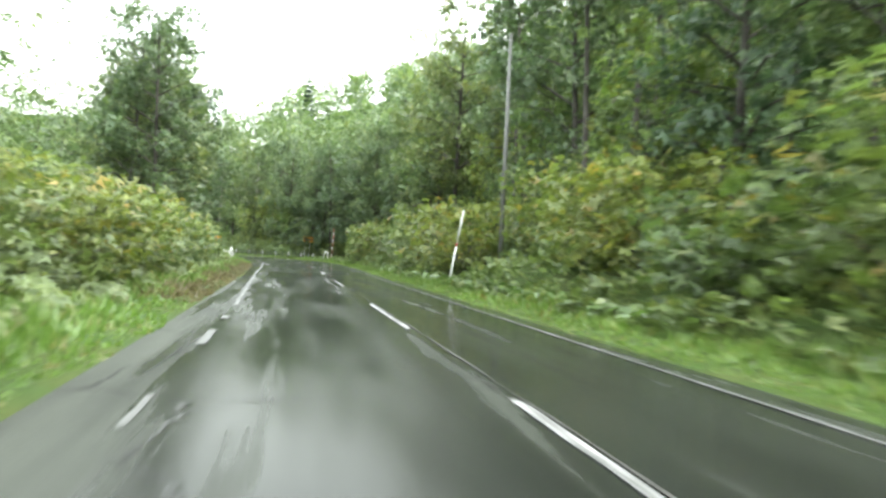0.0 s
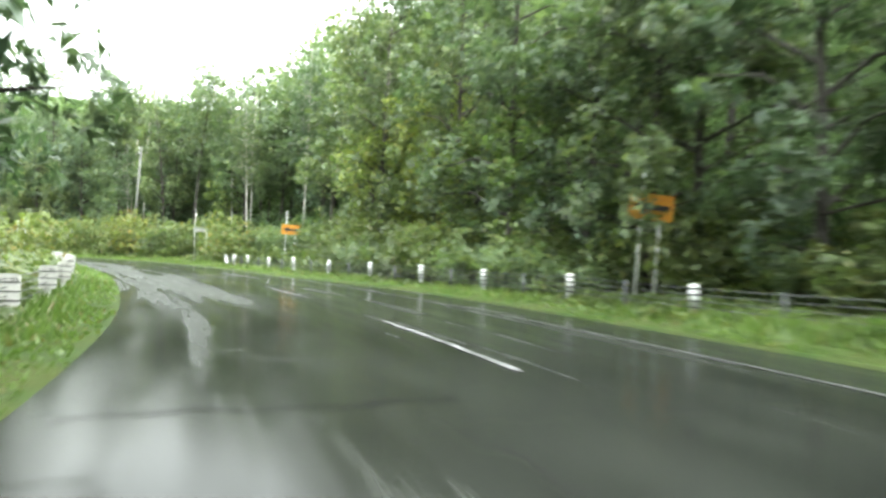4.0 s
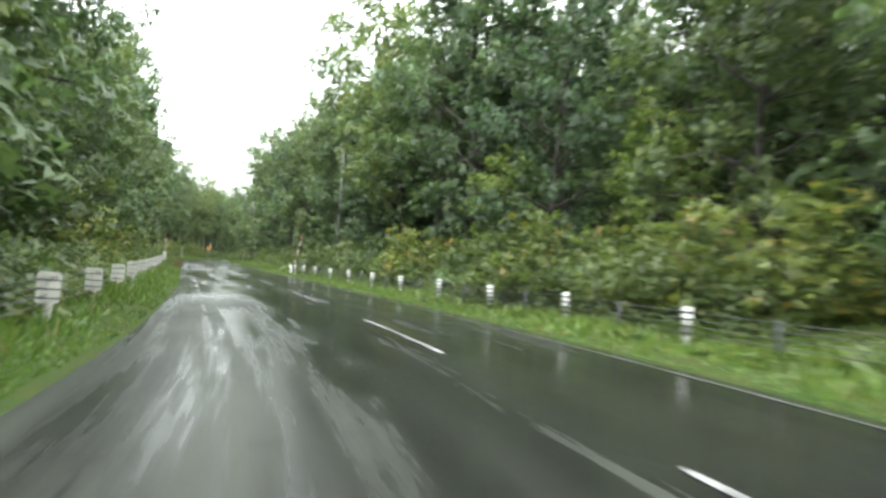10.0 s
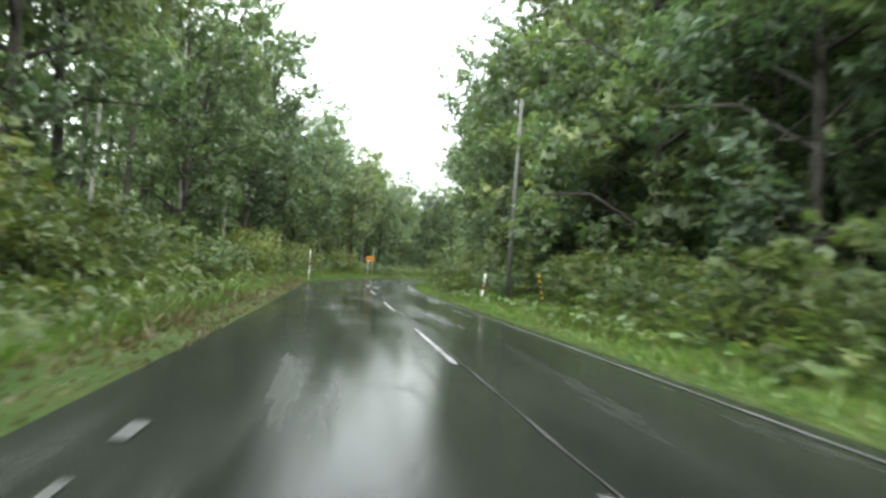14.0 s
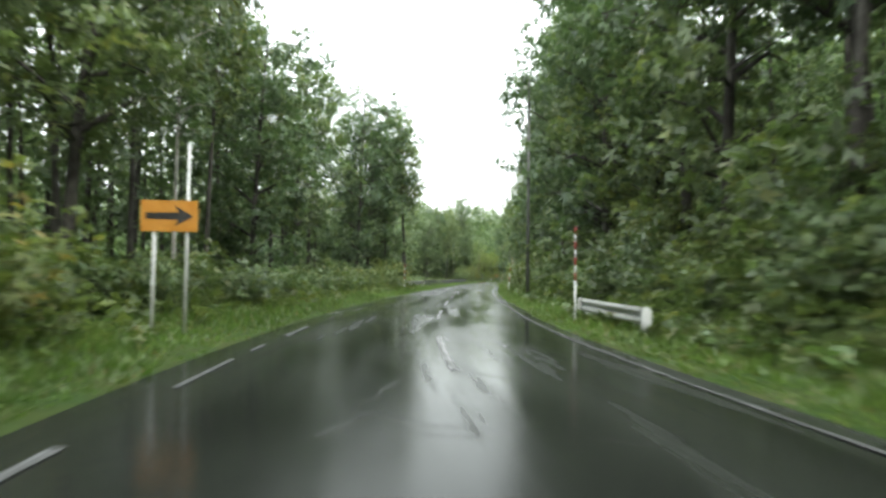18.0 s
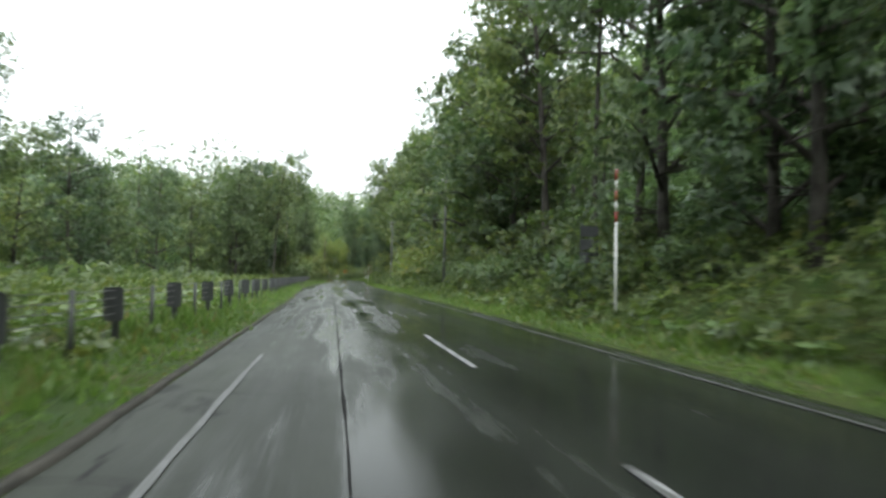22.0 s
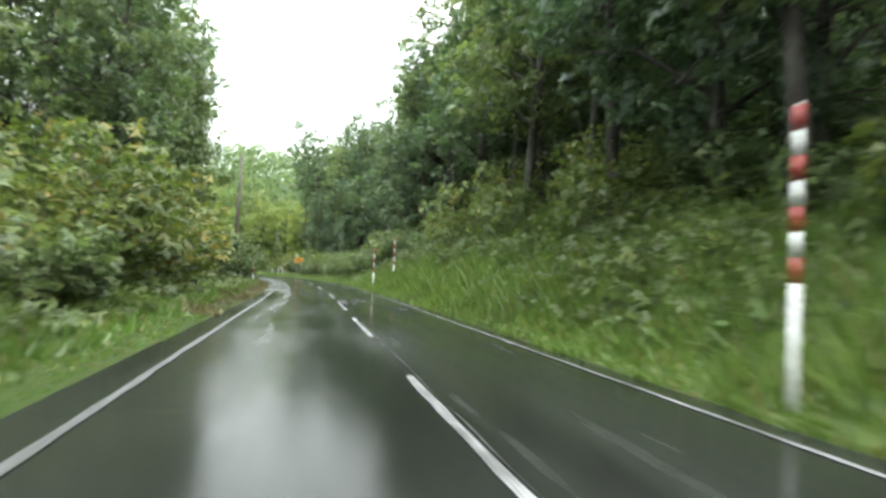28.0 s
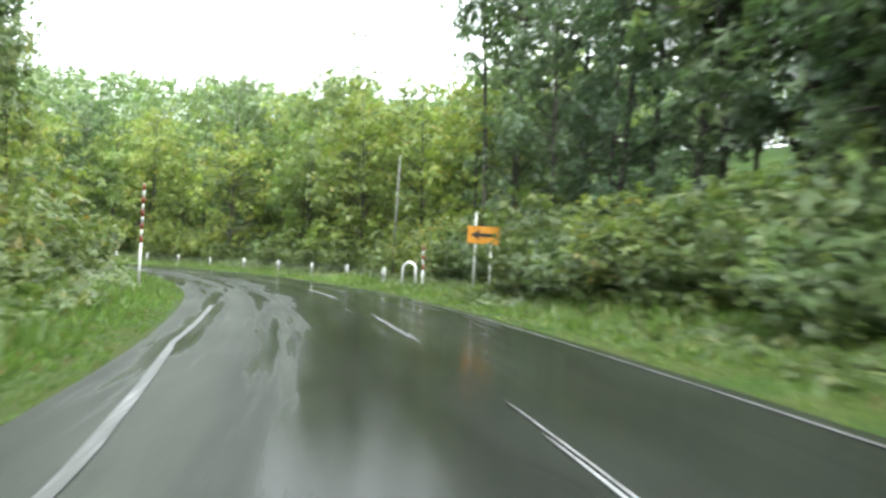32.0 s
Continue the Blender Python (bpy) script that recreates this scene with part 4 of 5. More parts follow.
# ---- the woods behind: crowns in one mesh, stems in another ----
def woods(count, near0, near1, cards, card, seed, tall=(9, 15), stems=False, hole=()):
    g = np.random.default_rng(seed)
    got = np.zeros((0, 4))
    while len(got) < count:
        xy = np.stack([g.uniform(-760, 180, 6000), g.uniform(-160, 460, 6000)], 1)
        s, d = nearest(xy)
        near = np.abs(d)
        keep = (near > near0) & (near < near1) & (s > -60) & (g.uniform(0, 1, 6000) < np.clip(1.3 - near / 170, 0.2, 1))
        for a, b, lo, hi in hole:
            keep &= ~((s > a) & (s < b) & (d > lo) & (d < hi))
        got = np.concatenate([got, np.c_[xy, ground_z(s, d), d][keep]])
    got = got[:count]
    high = g.uniform(*tall, count)
    wide = high * g.uniform(0.2, 0.3, count)
    c = np.repeat(got[:, :3], cards, 0)
    b = ball(g, len(c), (1, 1, 1))
    c[:, :2] += b[:, :2] * np.repeat(wide, cards)[:, None] * (1.15 - 0.35 * b[:, 2:])
    c[:, 2] += np.repeat(high, cards) * (0.54 + 0.46 * b[:, 2])
    c += g.normal(0, 0.3, c.shape)
    v, f, no = sprays(c, card, 0.8 * b + np.array([0, 0, 0.6]), seed)
    if not stems:
        return v, f, no
    n = 5
    ring = np.stack([np.cos(np.arange(n) * 2 * np.pi / n), np.sin(np.arange(n) * 2 * np.pi / n), np.zeros(n)], 1)
    low = got[:, None, :3] + ring * g.uniform(0.1, 0.2, count)[:, None, None] - np.array([0, 0, 0.5])
    top = got[:, None, :3] + ring * 0.04 + np.array([0, 0, 1.0]) * (high * 0.85)[:, None, None] + np.c_[g.normal(0, 0.5, (count, 2)), np.zeros(count)][:, None]
    sv = np.concatenate([low, top], 1).reshape(-1, 3)
    k = np.arange(count)[:, None, None] * 2 * n
    i = np.arange(n)
    sf = (k + np.stack([i, (i + 1) % n, (i + 1) % n + n, i + n], 1)[None]).reshape(-1, 4)
    return v, f, no, sv, sf


HOLES = [(402, 484, -27, 0), (94, 150, -48, 0), (-60, 60, -16, 0), (520, 600, 0, 15), (165, 212, 13, 30), (565, 600, 12, 30), (600, 660, 0, 24)]
v, f, no, sv, sf = woods(660, 12.5, 28, 420, 0.66, 90, (13, 20), True, HOLES)
link("woods", mesh_of("woods", v, f, "leaf_dark", normals=no), label="deep broadleaf woods behind the roadside trees", category="woods", kind="stuff")
link("tree_stems", mesh_of("tree_stems", sv, sf, "bark", True), label="grey brown stems standing in the woods", category="woods", kind="stuff")
v, f, no = woods(2600, 26, 200, 130, 1.35, 91, (11, 16), False, HOLES)
link("far_woods", mesh_of("far_woods", v, f, "leaf", normals=no), label="wooded hillsides of broadleaf trees in the distance", category="woods", kind="stuff")


# ---- undergrowth and grass ----
def undergrowth(name, side, count, s_lo, s_hi, out0, out1, high, card, mat, label, seed, low=(), up=1.0):
    g = np.random.default_rng(seed)
    s = g.uniform(s_lo, s_hi, count)
    e = along(EDGE_R if side > 0 else EDGE_L, s)
    o = out0 + (out1 - out0) * g.uniform(0, 1, count) ** 1.35
    d = e + side * (o + 0.4 * lumps(s * 1.5, s * 0.4, seed))
    h = high * (0.3 + 0.7 * np.clip(lumps(s * 1.3, d * 1.6, seed * 0.7) + 0.45, 0, 1)) * np.clip((o - out0 + 0.3) / 1.1, 0.2, 1) * g.uniform(0.1, 1, count) ** 0.5
    for a, b, *reach in low:
        h = np.where((s > a) & (s < b) & (o < (reach[0] if reach else 4.5)), h * 0.18, h)
    way = np.stack([g.normal(0, 0.4, count), g.normal(0, 0.4, count), np.full(count, up)], 1)
    v, f, no = sprays(at(s, d, ground_z(s, d) + h), card, way, seed, 0.4)
    return link(name, mesh_of(name, v, f, mat, normals=no), label=label, category="undergrowth", kind="stuff")


undergrowth("undergrowth", 1, 118000, 8, 640, 0.95, 8.5, 1.3, 0.27, "shrub", "tangled leafy undergrowth along the wood's edge", 101, [(33, 39), (79, 100), (100, 130, 1.7), (130, 141), (166, 194), (194, 232, 2.0), (232, 240), (276, 286), (518, 548, 2.4), (548, 590, 2.0), (590, 640)], 0.45)
undergrowth("undergrowth", -1, 72000, 8, 640, 1.2, 8.0, 0.95, 0.27, "shrub", "tangled leafy undergrowth along the verge", 102, [(402, 486)])


undergrowth("undergrowth", 1, 42000, 14, 640, 8.0, 24.0, 2.0, 0.62, "leaf_dark", "leafy saplings and ferns under the trees", 103)
undergrowth("undergrowth", -1, 26000, 14, 640, 8.0, 20.0, 1.6, 0.6, "leaf_dark", "leafy saplings and ferns under the trees", 104, [(402, 486)])
GRASS_R = [(8, 1.9), (150, 2.0), (166, 3.2), (240, 3.0), (260, 2.0), (500, 2.0), (515, 3.6), (580, 3.6), (600, 2.2), (640, 2.2)]
GRASS_L = [(8, 2.6), (400, 2.7), (410, 4.0), (490, 4.0), (500, 2.6), (640, 2.6)]


LITTER = [(24, 62), (236, 300), (518, 574)]


def grass(name, side, count, out1, seed, label, mat="grass", only=(), tall=1.0):
    g = np.random.default_rng(seed)
    s = g.uniform(8, 640, count)
    e = along(EDGE_R if side > 0 else EDGE_L, s)
    wide = along(GRASS_R if side > 0 else GRASS_L, s)
    o = 0.02 + (wide + out1) * g.uniform(0, 1, count) ** 1.15
    if only:
        pick = g.integers(0, len(only), count)
        s = np.array([only[k][0] for k in pick]) + g.uniform(0, 1, count) * np.array([only[k][1] - only[k][0] for k in pick])
        e = along(EDGE_R if side > 0 else EDGE_L, s)
        o = out1 * g.uniform(0, 1, count) ** 1.3
    elif side < 0:
        for a, b in LITTER:
            o = np.where((s > a) & (s < b) & (o < 0.6), o + 0.75, o)
    d = e + side * (o + 0.12 * lumps(s * 2.0, s, seed))
    if side < 0:
        d = np.where((s > 466) & (s < 495) & (d > -4.62) & (d < -4.15), d - 0.55, d)
    h = g.uniform(0.06, 0.21, count) * (0.6 + 0.9 * np.clip(lumps(s * 2.1, d * 3.0, seed) + 0.4, 0, 1.2)) * np.clip(o / 0.7, 0.35, 1.3) * tall
    if side > 0:
        h = np.where((s > 98) & (s < 131), h * 0.6, h)
    p = at(s, d, ground_z(s, d) - 0.01)
    a = g.uniform(0, 2 * np.pi, count)
    w = g.uniform(0.018, 0.05, count)
    across = np.stack([np.cos(a) * w, np.sin(a) * w, 0 * a], 1)
    lean = np.stack([g.normal(0, 0.45, count) * h, g.normal(0, 0.45, count) * h, h], 1)
    v = np.stack([p - across, p + across, p + lean], 1).reshape(-1, 3)
    f = np.arange(count * 3).reshape(-1, 3)
    return link(name, mesh_of(name, v, f, mat), label=label, category="grass", kind="stuff")


grass("grass", 1, 190000, 0.1, 111, "bright wet green grass on the verge")
grass("grass", -1, 210000, 0.2, 112, "bright wet green grass on the verge")


grass("bank_grass", 1, 60000, 5.5, 114, "tall lush green grass on the steep bank", "grass", [(506, 554)], 2.0)
grass("dead_grass", -1, 17000, 1.0, 113, "brown dead grass and fallen leaves at the road's edge", "dead", LITTER)


def weeds(name, side, count, spans, out0, out1, size, seed, label):
    """Broad round leaves on the verge, each a shallow dish of six faces."""
    g = np.random.default_rng(seed)
    pick = g.integers(0, len(spans), count)
    s = np.array([spans[k][0] for k in pick]) + g.uniform(0, 1, count) * np.array([spans[k][1] - spans[k][0] for k in pick])
    s = s + 0.5 * np.sin(s * 2.1) + 0.3 * np.sin(s * 5.3)
    d = along(EDGE_R if side > 0 else EDGE_L, s) + side * (out0 + (out1 - out0) * g.uniform(0, 1, count))
    r = size * g.uniform(0.5, 1.3, count)
    c = at(s, d, ground_z(s, d) + g.uniform(0.06, 0.3, count) + r * 0.4)
    tilt = np.stack([g.normal(0, 0.45, count), g.normal(0, 0.45, count), np.ones(count)], 1)
    tilt /= np.linalg.norm(tilt, axis=1)[:, None]
    u = np.cross(tilt, np.stack([np.cos(s), np.sin(s), 0 * s], 1))
    u /= np.linalg.norm(u, axis=1)[:, None]
    w = np.cross(tilt, u)
    ring = [c - tilt * (0.16 * r)[:, None]]
    for k in range(6):
        a = 2 * math.pi * k / 6 + 0.5
        rr = (r * (0.82 if k == 3 else 1.0))[:, None]
        ring.append(c + (u * math.cos(a) + w * math.sin(a)) * rr)
    v = np.stack(ring, 1).reshape(-1, 3)
    f = (np.arange(count)[:, None, None] * 7 + np.array([[0, k + 1, (k + 1) % 6 + 1] for k in range(6)])[None]).reshape(-1, 3)
    return link(name, mesh_of(name, v, f, "weed"), label=label, category="weeds", kind="stuff")


weeds("broad_leaf_weeds", 1, 5200, [(330, 400), (405, 520), (240, 330), (20, 92)], 0.9, 2.0, 0.105, 121, "bright broad-leaved weeds along the grass verge")
weeds("butterbur_leaves", -1, 3600, [(404, 484), (404, 484), (240, 340), (70, 200)], 2.2, 7.0, 0.11, 122, "broad round butterbur leaves beyond the fence")

# ---- roadside things ----
def heading_pose(s, d, z=None, turn=0.0):
    return (*at(s, d, float(ground_z(s, d)) if z is None else z), heading(s) + turn)


def snow_pole(s, d, high, bands=4, lean=(0, 0), z=None, white=False, label="", reflector=False, bare=None, slim=1.0):
    x, y, z, a = heading_pose(s, d, z)
    ob = thing("snow_pole", (x, y, z), label or ("thin white snow marker pole on the grass verge" if white else "red and white banded snow marker pole on the grass verge"), "marker pole", "snow poles", a, lean)
    foot = high * (bare or (0.55 if white else 0.42))
    part("lower_tube", tube(bmesh.new(), [(0, 0, -0.3), (0, 0, foot)], [0.038 * slim, 0.038 * slim], 10), "white_steel", ob)
    n = 2 * bands + 1
    if white:
        part("upper_tube", tube(bmesh.new(), [(0, 0, foot), (0, 0, high)], [0.034, 0.034], 10), "white_steel", ob)
        part("band", tube(bmesh.new(), [(0, 0, foot - 0.12), (0, 0, foot + 0.03)], [0.041, 0.041], 10), "red", ob, "faded red band")
        n = 0
    for k in range(n):
        a, b = foot + (high - foot) * k / n, foot + (high - foot) * (k + 1) / n
        r = 0.035 * slim
        part("band", tube(bmesh.new(), [(0, 0, a), (0, 0, b)], [r, r], 10), "white_steel" if white or k % 2 else "red", ob)
    part("cap", tube(bmesh.new(), [(0, 0, high), (0, 0, high + 0.02)], [0.03, 0.02], 10), "white_steel", ob)
    if reflector:
        part("reflector_box", box(bmesh.new(), (0.2, 0.09, 0.13), (0, -0.03, high - 0.36), 0.012), "white_steel", ob, "small white reflector box")
    return ob


def banded_pole(s, d, high, lean=(0, 0), z=None, count=9, r=0.038):
    """Bands all the way down."""
    x, y, z, a = heading_pose(s, d, z)
    ob = thing("snow_pole", (x, y, z), "tall red and white banded snow marker pole on the verge", "marker pole", "snow poles", a, lean)
    step = high / count
    for k in range(count):
        part("band", tube(bmesh.new(), [(0, 0, k * step - (0.25 if k == 0 else 0)), (0, 0, (k + 1) * step)], [r, r], 10), "red" if (count - k) % 2 else "white_steel", ob)
    part("cap", tube(bmesh.new(), [(0, 0, high), (0, 0, high + 0.02)], [0.036, 0.02], 10), "white_steel", ob)
    return ob


def hoop(s, d, turn=0.0, high=0.95, wide=0.42):
    """The bent pipe at a cable fence's end."""
    x, y, z, a = heading_pose(s, d, None, turn)
    ob = thing("fence_end_hoop", (x, y, z), "white bent pipe hoop at the end of the cable fence", "fence end", "fence ends", a)
    pts = [(0, -wide * 0.8, -0.2)] + [(0, -wide / 2 * math.cos(t) - wide * 0.3 * (1 - math.sin(t)) * math.cos(t), high - wide / 2 + wide / 2 * math.sin(t)) for t in np.linspace(0.1, math.pi - 0.1, 11)] + [(0, wide * 0.8, -0.2)]
    part("pipe", tube(bmesh.new(), pts, [0.058] * len(pts), 12), "white_steel", ob)
    for y0 in (-1, 1):
        part("foot_collar", tube(bmesh.new(), [(0, y0 * wide * 0.74, 0.02), (0, y0 * wide * 0.68, 0.09)], [0.066, 0.066], 12), "grey_steel", ob)
    return ob


def arrow_sign(s, d, middle, to_left=True, spike=0.0, lean=(0, 0), turn=0.0, on=-1, size=(1.1, 0.58)):
    """Orange board with a black arrow on two white posts."""
    x, y, z, a = heading_pose(s, d, None, turn)
    ob = thing("arrow_sign", (x, y, z), "orange bend sign with a black arrow on two white posts", "road sign", "bend signs", a, lean)
    wide, high = size
    for k in (-0.26, 0.3):
        part("post", tube(bmesh.new(), [(k, 0.05, -0.3), (k, 0.05, middle + 0.2 + (spike if k * on > 0 else 0))], [0.034, 0.034 if not (spike and k * on > 0) else 0.026], 10), "white_steel", ob)
    board = part("board", box(bmesh.new(), (wide, 0.022, high), (0, 0, middle), 0.006), "orange", ob)
    bm = bmesh.new()
    f = -1 if to_left else 1
    shape = [(0.42 * f, 0), (0.1 * f, 0.33), (0.16 * f, 0.12), (-0.41 * f, 0.1), (-0.41 * f, -0.1), (0.16 * f, -0.12), (0.1 * f, -0.33)]
    front = [bm.verts.new((u * wide, -0.0145, middle + w * high)) for u, w in shape]
    bm.faces.new(front)
    part("arrow", bm, "black", board, "black arrow")
    part("back_rail", box(bmesh.new(), (wide * 0.9, 0.02, 0.04), (0, 0.022, middle), 0.003), "galvanised", board)
    return ob


def utility_pole(s, d, high, lean=(0, 0), mat="pole", label="", fittings=True, r=0.105, plate=0.0):
    x, y, z, a = heading_pose(s, d)
    ob = thing("utility_pole", (x, y, z), label or "grey concrete utility pole rising from the bushes", "utility pole", "utility poles", a, lean)
    part("shaft", tube(bmesh.new(), [(0, 0, -0.6), (0, 0, high / 2), (0, 0, high)], [r, r * 0.82, r * 0.62], 14), mat, ob)
    if plate:
        part("small_plate", box(bmesh.new(), (0.11, 0.016, 0.27), (-r * 0.72, -r * 0.76, plate + 0.13), 0.004), "galvanised", ob, "small pale metal plate")
    if fittings:
        for k, w in enumerate((high - 0.25, high - 0.65)):
            part("bracket", box(bmesh.new(), (0.34, 0.05, 0.05), (-0.1, 0, w), 0.008), "galvanised", ob)
            part("insulator", tube(bmesh.new(), [(-0.24, 0, w + 0.03), (-0.24, 0, w + 0.1), (-0.24, 0, w + 0.15)], [0.045, 0.06, 0.03], 10), "white_steel", ob)
    return ob


def cable_fence(name, label, s0, s1, ds, face, plates, gap=4.15, high=0.62, cables=4, brace=(False, False), end=None, spacers=False):
    """Steel posts with cables. ds: table of offsets; face: -1 when the plates look to the road's right."""
    x, y, z, _ = heading_pose((s0 + s1) / 2, float(along(ds, (s0 + s1) / 2)))
    ob = thing(name, (x, y, z), label, "cable fence", "cable fences")
    mid = Vector((x, y, z))
    n = max(2, int(round((s1 - s0) / gap)) + 1)
    st = np.linspace(s0, s1, n)
    if end:
        st = np.r_[st, end]
    g = np.random.default_rng(int(s0) + 500)
    tube_bm = tube(bmesh.new(), [(0, 0, -0.3), (0, 0, high - 0.06)], [0.057, 0.057], 12)
    me = bpy.data.meshes.new("post")
    tube_bm.to_mesh(me)
    tube_bm.free()
    me.materials.append(M["white_steel" if plates != "grey" else "grey_steel"])
    bm = bmesh.new()
    if plates == "sleeve":
        tube(bm, [(0, 0, 0.2), (0, 0, high + 0.01)], [0.088, 0.088], 14)
    else:
        box(bm, (0.29, 0.014, 0.42 if plates == "white" else 0.5), (0, 0, high - (0.2 if plates == "white" else 0.25)), 0.02)
        bmesh.ops.translate(bm, verts=bm.verts, vec=(0, -0.075, 0))
    plate = bpy.data.meshes.new("plate")
    bm.to_mesh(plate)
    bm.free()
    plate.materials.append(M["white_steel" if plates != "grey" else "grey_steel"])
    bm = tube(bmesh.new(), [(0, 0, 0), (0, 0, 0.035)], [0.092 if plates == "sleeve" else 0.06] * 2, 14)
    hold = bpy.data.meshes.new("clamp")
    bm.to_mesh(hold)
    bm.free()
    hold.materials.append(M["grey_steel"])
    clip = bpy.data.meshes.new("cable_clip")
    bm = box(bmesh.new(), (0.3, 0.012, 0.018), (0, 0, 0), 0.004)
    bm.to_mesh(clip)
    bm.free()
    clip.materials.append(M["grey_steel"])
    bm = tube(bmesh.new(), [(0, 0, 0), (0, 0, 0.018), (0, 0, 0.03)], [0.09, 0.084, 0.05] if plates == "sleeve" else [0.058, 0.05, 0.02], 12)
    cap = bpy.data.meshes.new("cap")
    bm.to_mesh(cap)
    bm.free()
    cap.materials.append(M["white_steel" if plates != "grey" else "grey_steel"])
    bm = bmesh.new()
    for x0 in (0.02, 0.07):
        v = [bm.verts.new((x0 + u, -0.0845, high - 0.075 + w)) for u, w in ((0, 0.035), (0.02, 0.035), (0.045, 0), (0.02, -0.035), (0, -0.035), (0.025, 0))]
        bm.faces.new((v[0], v[5], v[2], v[1]))
        bm.faces.new((v[5], v[4], v[3], v[2]))
    chevron = bpy.data.meshes.new("chevron_mark")
    bm.to_mesh(chevron)
    bm.free()
    chevron.materials.append(M["black"])
    base = []
    for k, s in enumerate(st):
        d = float(along(ds, s))
        w = Vector(at(s, d, float(ground_z(s, d))))
        base.append(w)
        post = link("post", me, ob)
        post.matrix_basis = Matrix.Translation(w - mid) @ pose(0, 0, 0, g.normal(0, 2.0), g.normal(0, 2.0), heading(s) + (0 if plates != "grey" else 0))
        if plates == "sleeve" or k % 1 == 0:
            link("plate" if plates != "sleeve" else "sleeve", plate, post)
        link("cap", cap, post).matrix_basis = Matrix.Translation((0, 0, high + (0.01 if plates == "sleeve" else -0.05)))
        if plates == "white":
            link("chevron_mark", chevron, post, "dark double chevron mark")
        for c in range(cables - 1 if plates == "white" else 0):
            link("cable_clip", clip, post).matrix_basis = Matrix.Translation((0, -0.088, high - 0.1 - 0.12 * c))
        for c in range(cables if plates == "sleeve" else 0):
            link("clamp", hold, post).matrix_basis = Matrix.Translation((0, 0, high - 0.07 - 0.115 * c))
    for a, b in zip(base, base[1:]) if spacers else ():
        w = a.lerp(b, 0.5) - mid
        side = (b - a).normalized().cross(Vector((0, 0, 1))) * 0.03
        part("spacer_post", tube(bmesh.new(), [w + side + Vector((0, 0, -0.3)), w + side + Vector((0, 0, high - 0.02))], [0.036, 0.036], 8), "grey_steel", ob, "thin grey spacer post")
    for c in range(cables):
        pts = []
        for a, b in zip(base, base[1:]):
            for u in (0, 0.5):
                p = a.lerp(b, u) - mid
                pts.append(p + Vector((0, 0, high - 0.05 - 0.115 * c - (0.012 if u else 0))))
        pts.append(base[-1] - mid + Vector((0, 0, high - 0.05 - 0.115 * c)))
        part("cable", tube(bmesh.new(), pts, [0.007] * len(pts), 5), "cable", ob)
    for end, on in zip((0, -1), brace):
        if on:
            w, q = base[end] - mid, base[1 if end == 0 else -2] - mid
            way = (q - w).normalized()
            part("brace", tube(bmesh.new(), [w + Vector((0, 0, high - 0.06)), w - way * 0.0 + way * 0.55 + Vector((0, 0, -0.15))], [0.055, 0.055], 12), "white_steel", ob)
    return ob


def beam_rail(s0, s1, d0, d1, label, posts=3, high=0.72, mat="galvanised"):
    """Corrugated guard rail with end plates on steel posts."""
    sm, dm = (s0 + s1) / 2, (d0 + d1) / 2
    x, y, z, _ = heading_pose(sm, dm)
    ob = thing("guard_rail", (x, y, z), label, "guard rail", "guard rails")
    mid = Vector((x, y, z))
    face = -1 if d0 > 0 else 1
    prof = [(0.0, 0.0), (0.05, 0.03), (0.075, 0.07), (0.05, 0.11), (0.0, 0.15), (0.0, 0.19), (0.05, 0.23), (0.075, 0.27), (0.05, 0.31), (0.0, 0.34)]
    bm = bmesh.new()
    rows = []
    for s in np.linspace(s0, s1, 14):
        d = d0 + (d1 - d0) * (s - s0) / (s1 - s0)
        rows.append([bm.verts.new(Vector(at(s, d + face * u, z + high - 0.34 + w)) - mid) for u, w in prof])
    for a, b in zip(rows, rows[1:]):
        for k in range(len(prof) - 1):
            bm.faces.new((a[k], a[k + 1], b[k + 1], b[k])).smooth = True
    bmesh.ops.solidify(bm, geom=bm.faces[:], thickness=0.006)
    part("beam", bm, mat, ob)
    for k in range(posts):
        s = s0 + (s1 - s0) * (k + 0.2) / (posts - 0.6)
        d = d0 + (d1 - d0) * (s - s0) / (s1 - s0) - face * 0.07
        p = Vector(at(s, d, float(ground_z(s, d)))) - mid
        part("post", tube(bmesh.new(), [p + Vector((0, 0, -0.3)), p + Vector((0, 0, high - 0.04))], [0.06, 0.06], 12), "white_steel", ob)
    for s, d in ((s0, d0), (s1, d1)):
        p = Vector(at(s, d + face * 0.03, z + high - 0.17)) - mid
        bm = box(bmesh.new(), (0.16, 0.2, 0.36), (0, 0, 0), 0.04)
        bmesh.ops.transform(bm, matrix=Matrix.Translation(p) @ pose(0, 0, 0, 0, 0, heading(s)), verts=bm.verts)
        part("end_cap", bm, "white_steel", ob)
    return ob


snow_pole(36.5, 4.35, 2.9, 4, (0, 9), white=True)
utility_pole(36.7, 6.45, 9.4)
hoop(68.4, -5.45, -6)
banded_pole(83.8, 5.5, 3.4, (0, 3))
hoop(85.8, 5.5, 12, 0.98, 0.5)
arrow_sign(98.9, 8.05, 2.35, True, 1.2, (0, 4), -6, size=(1.3, 0.68))
arrow_sign(125.6, 6.9, 1.98, True, 0.9, (0, 2), -6)
cable_fence("cable_fence", "cable fence with white sleeved posts at the outside of the bend", 91.0, 125.4, [(91, 5.75), (99, 5.6), (107, 5.2), (113, 4.7), (118, 4.35), (122, 4.35), (125.4, 4.4), (131, 4.3)], -1, "sleeve", 3.82, end=(127.75, 129.2), brace=(False, True), spacers=True)
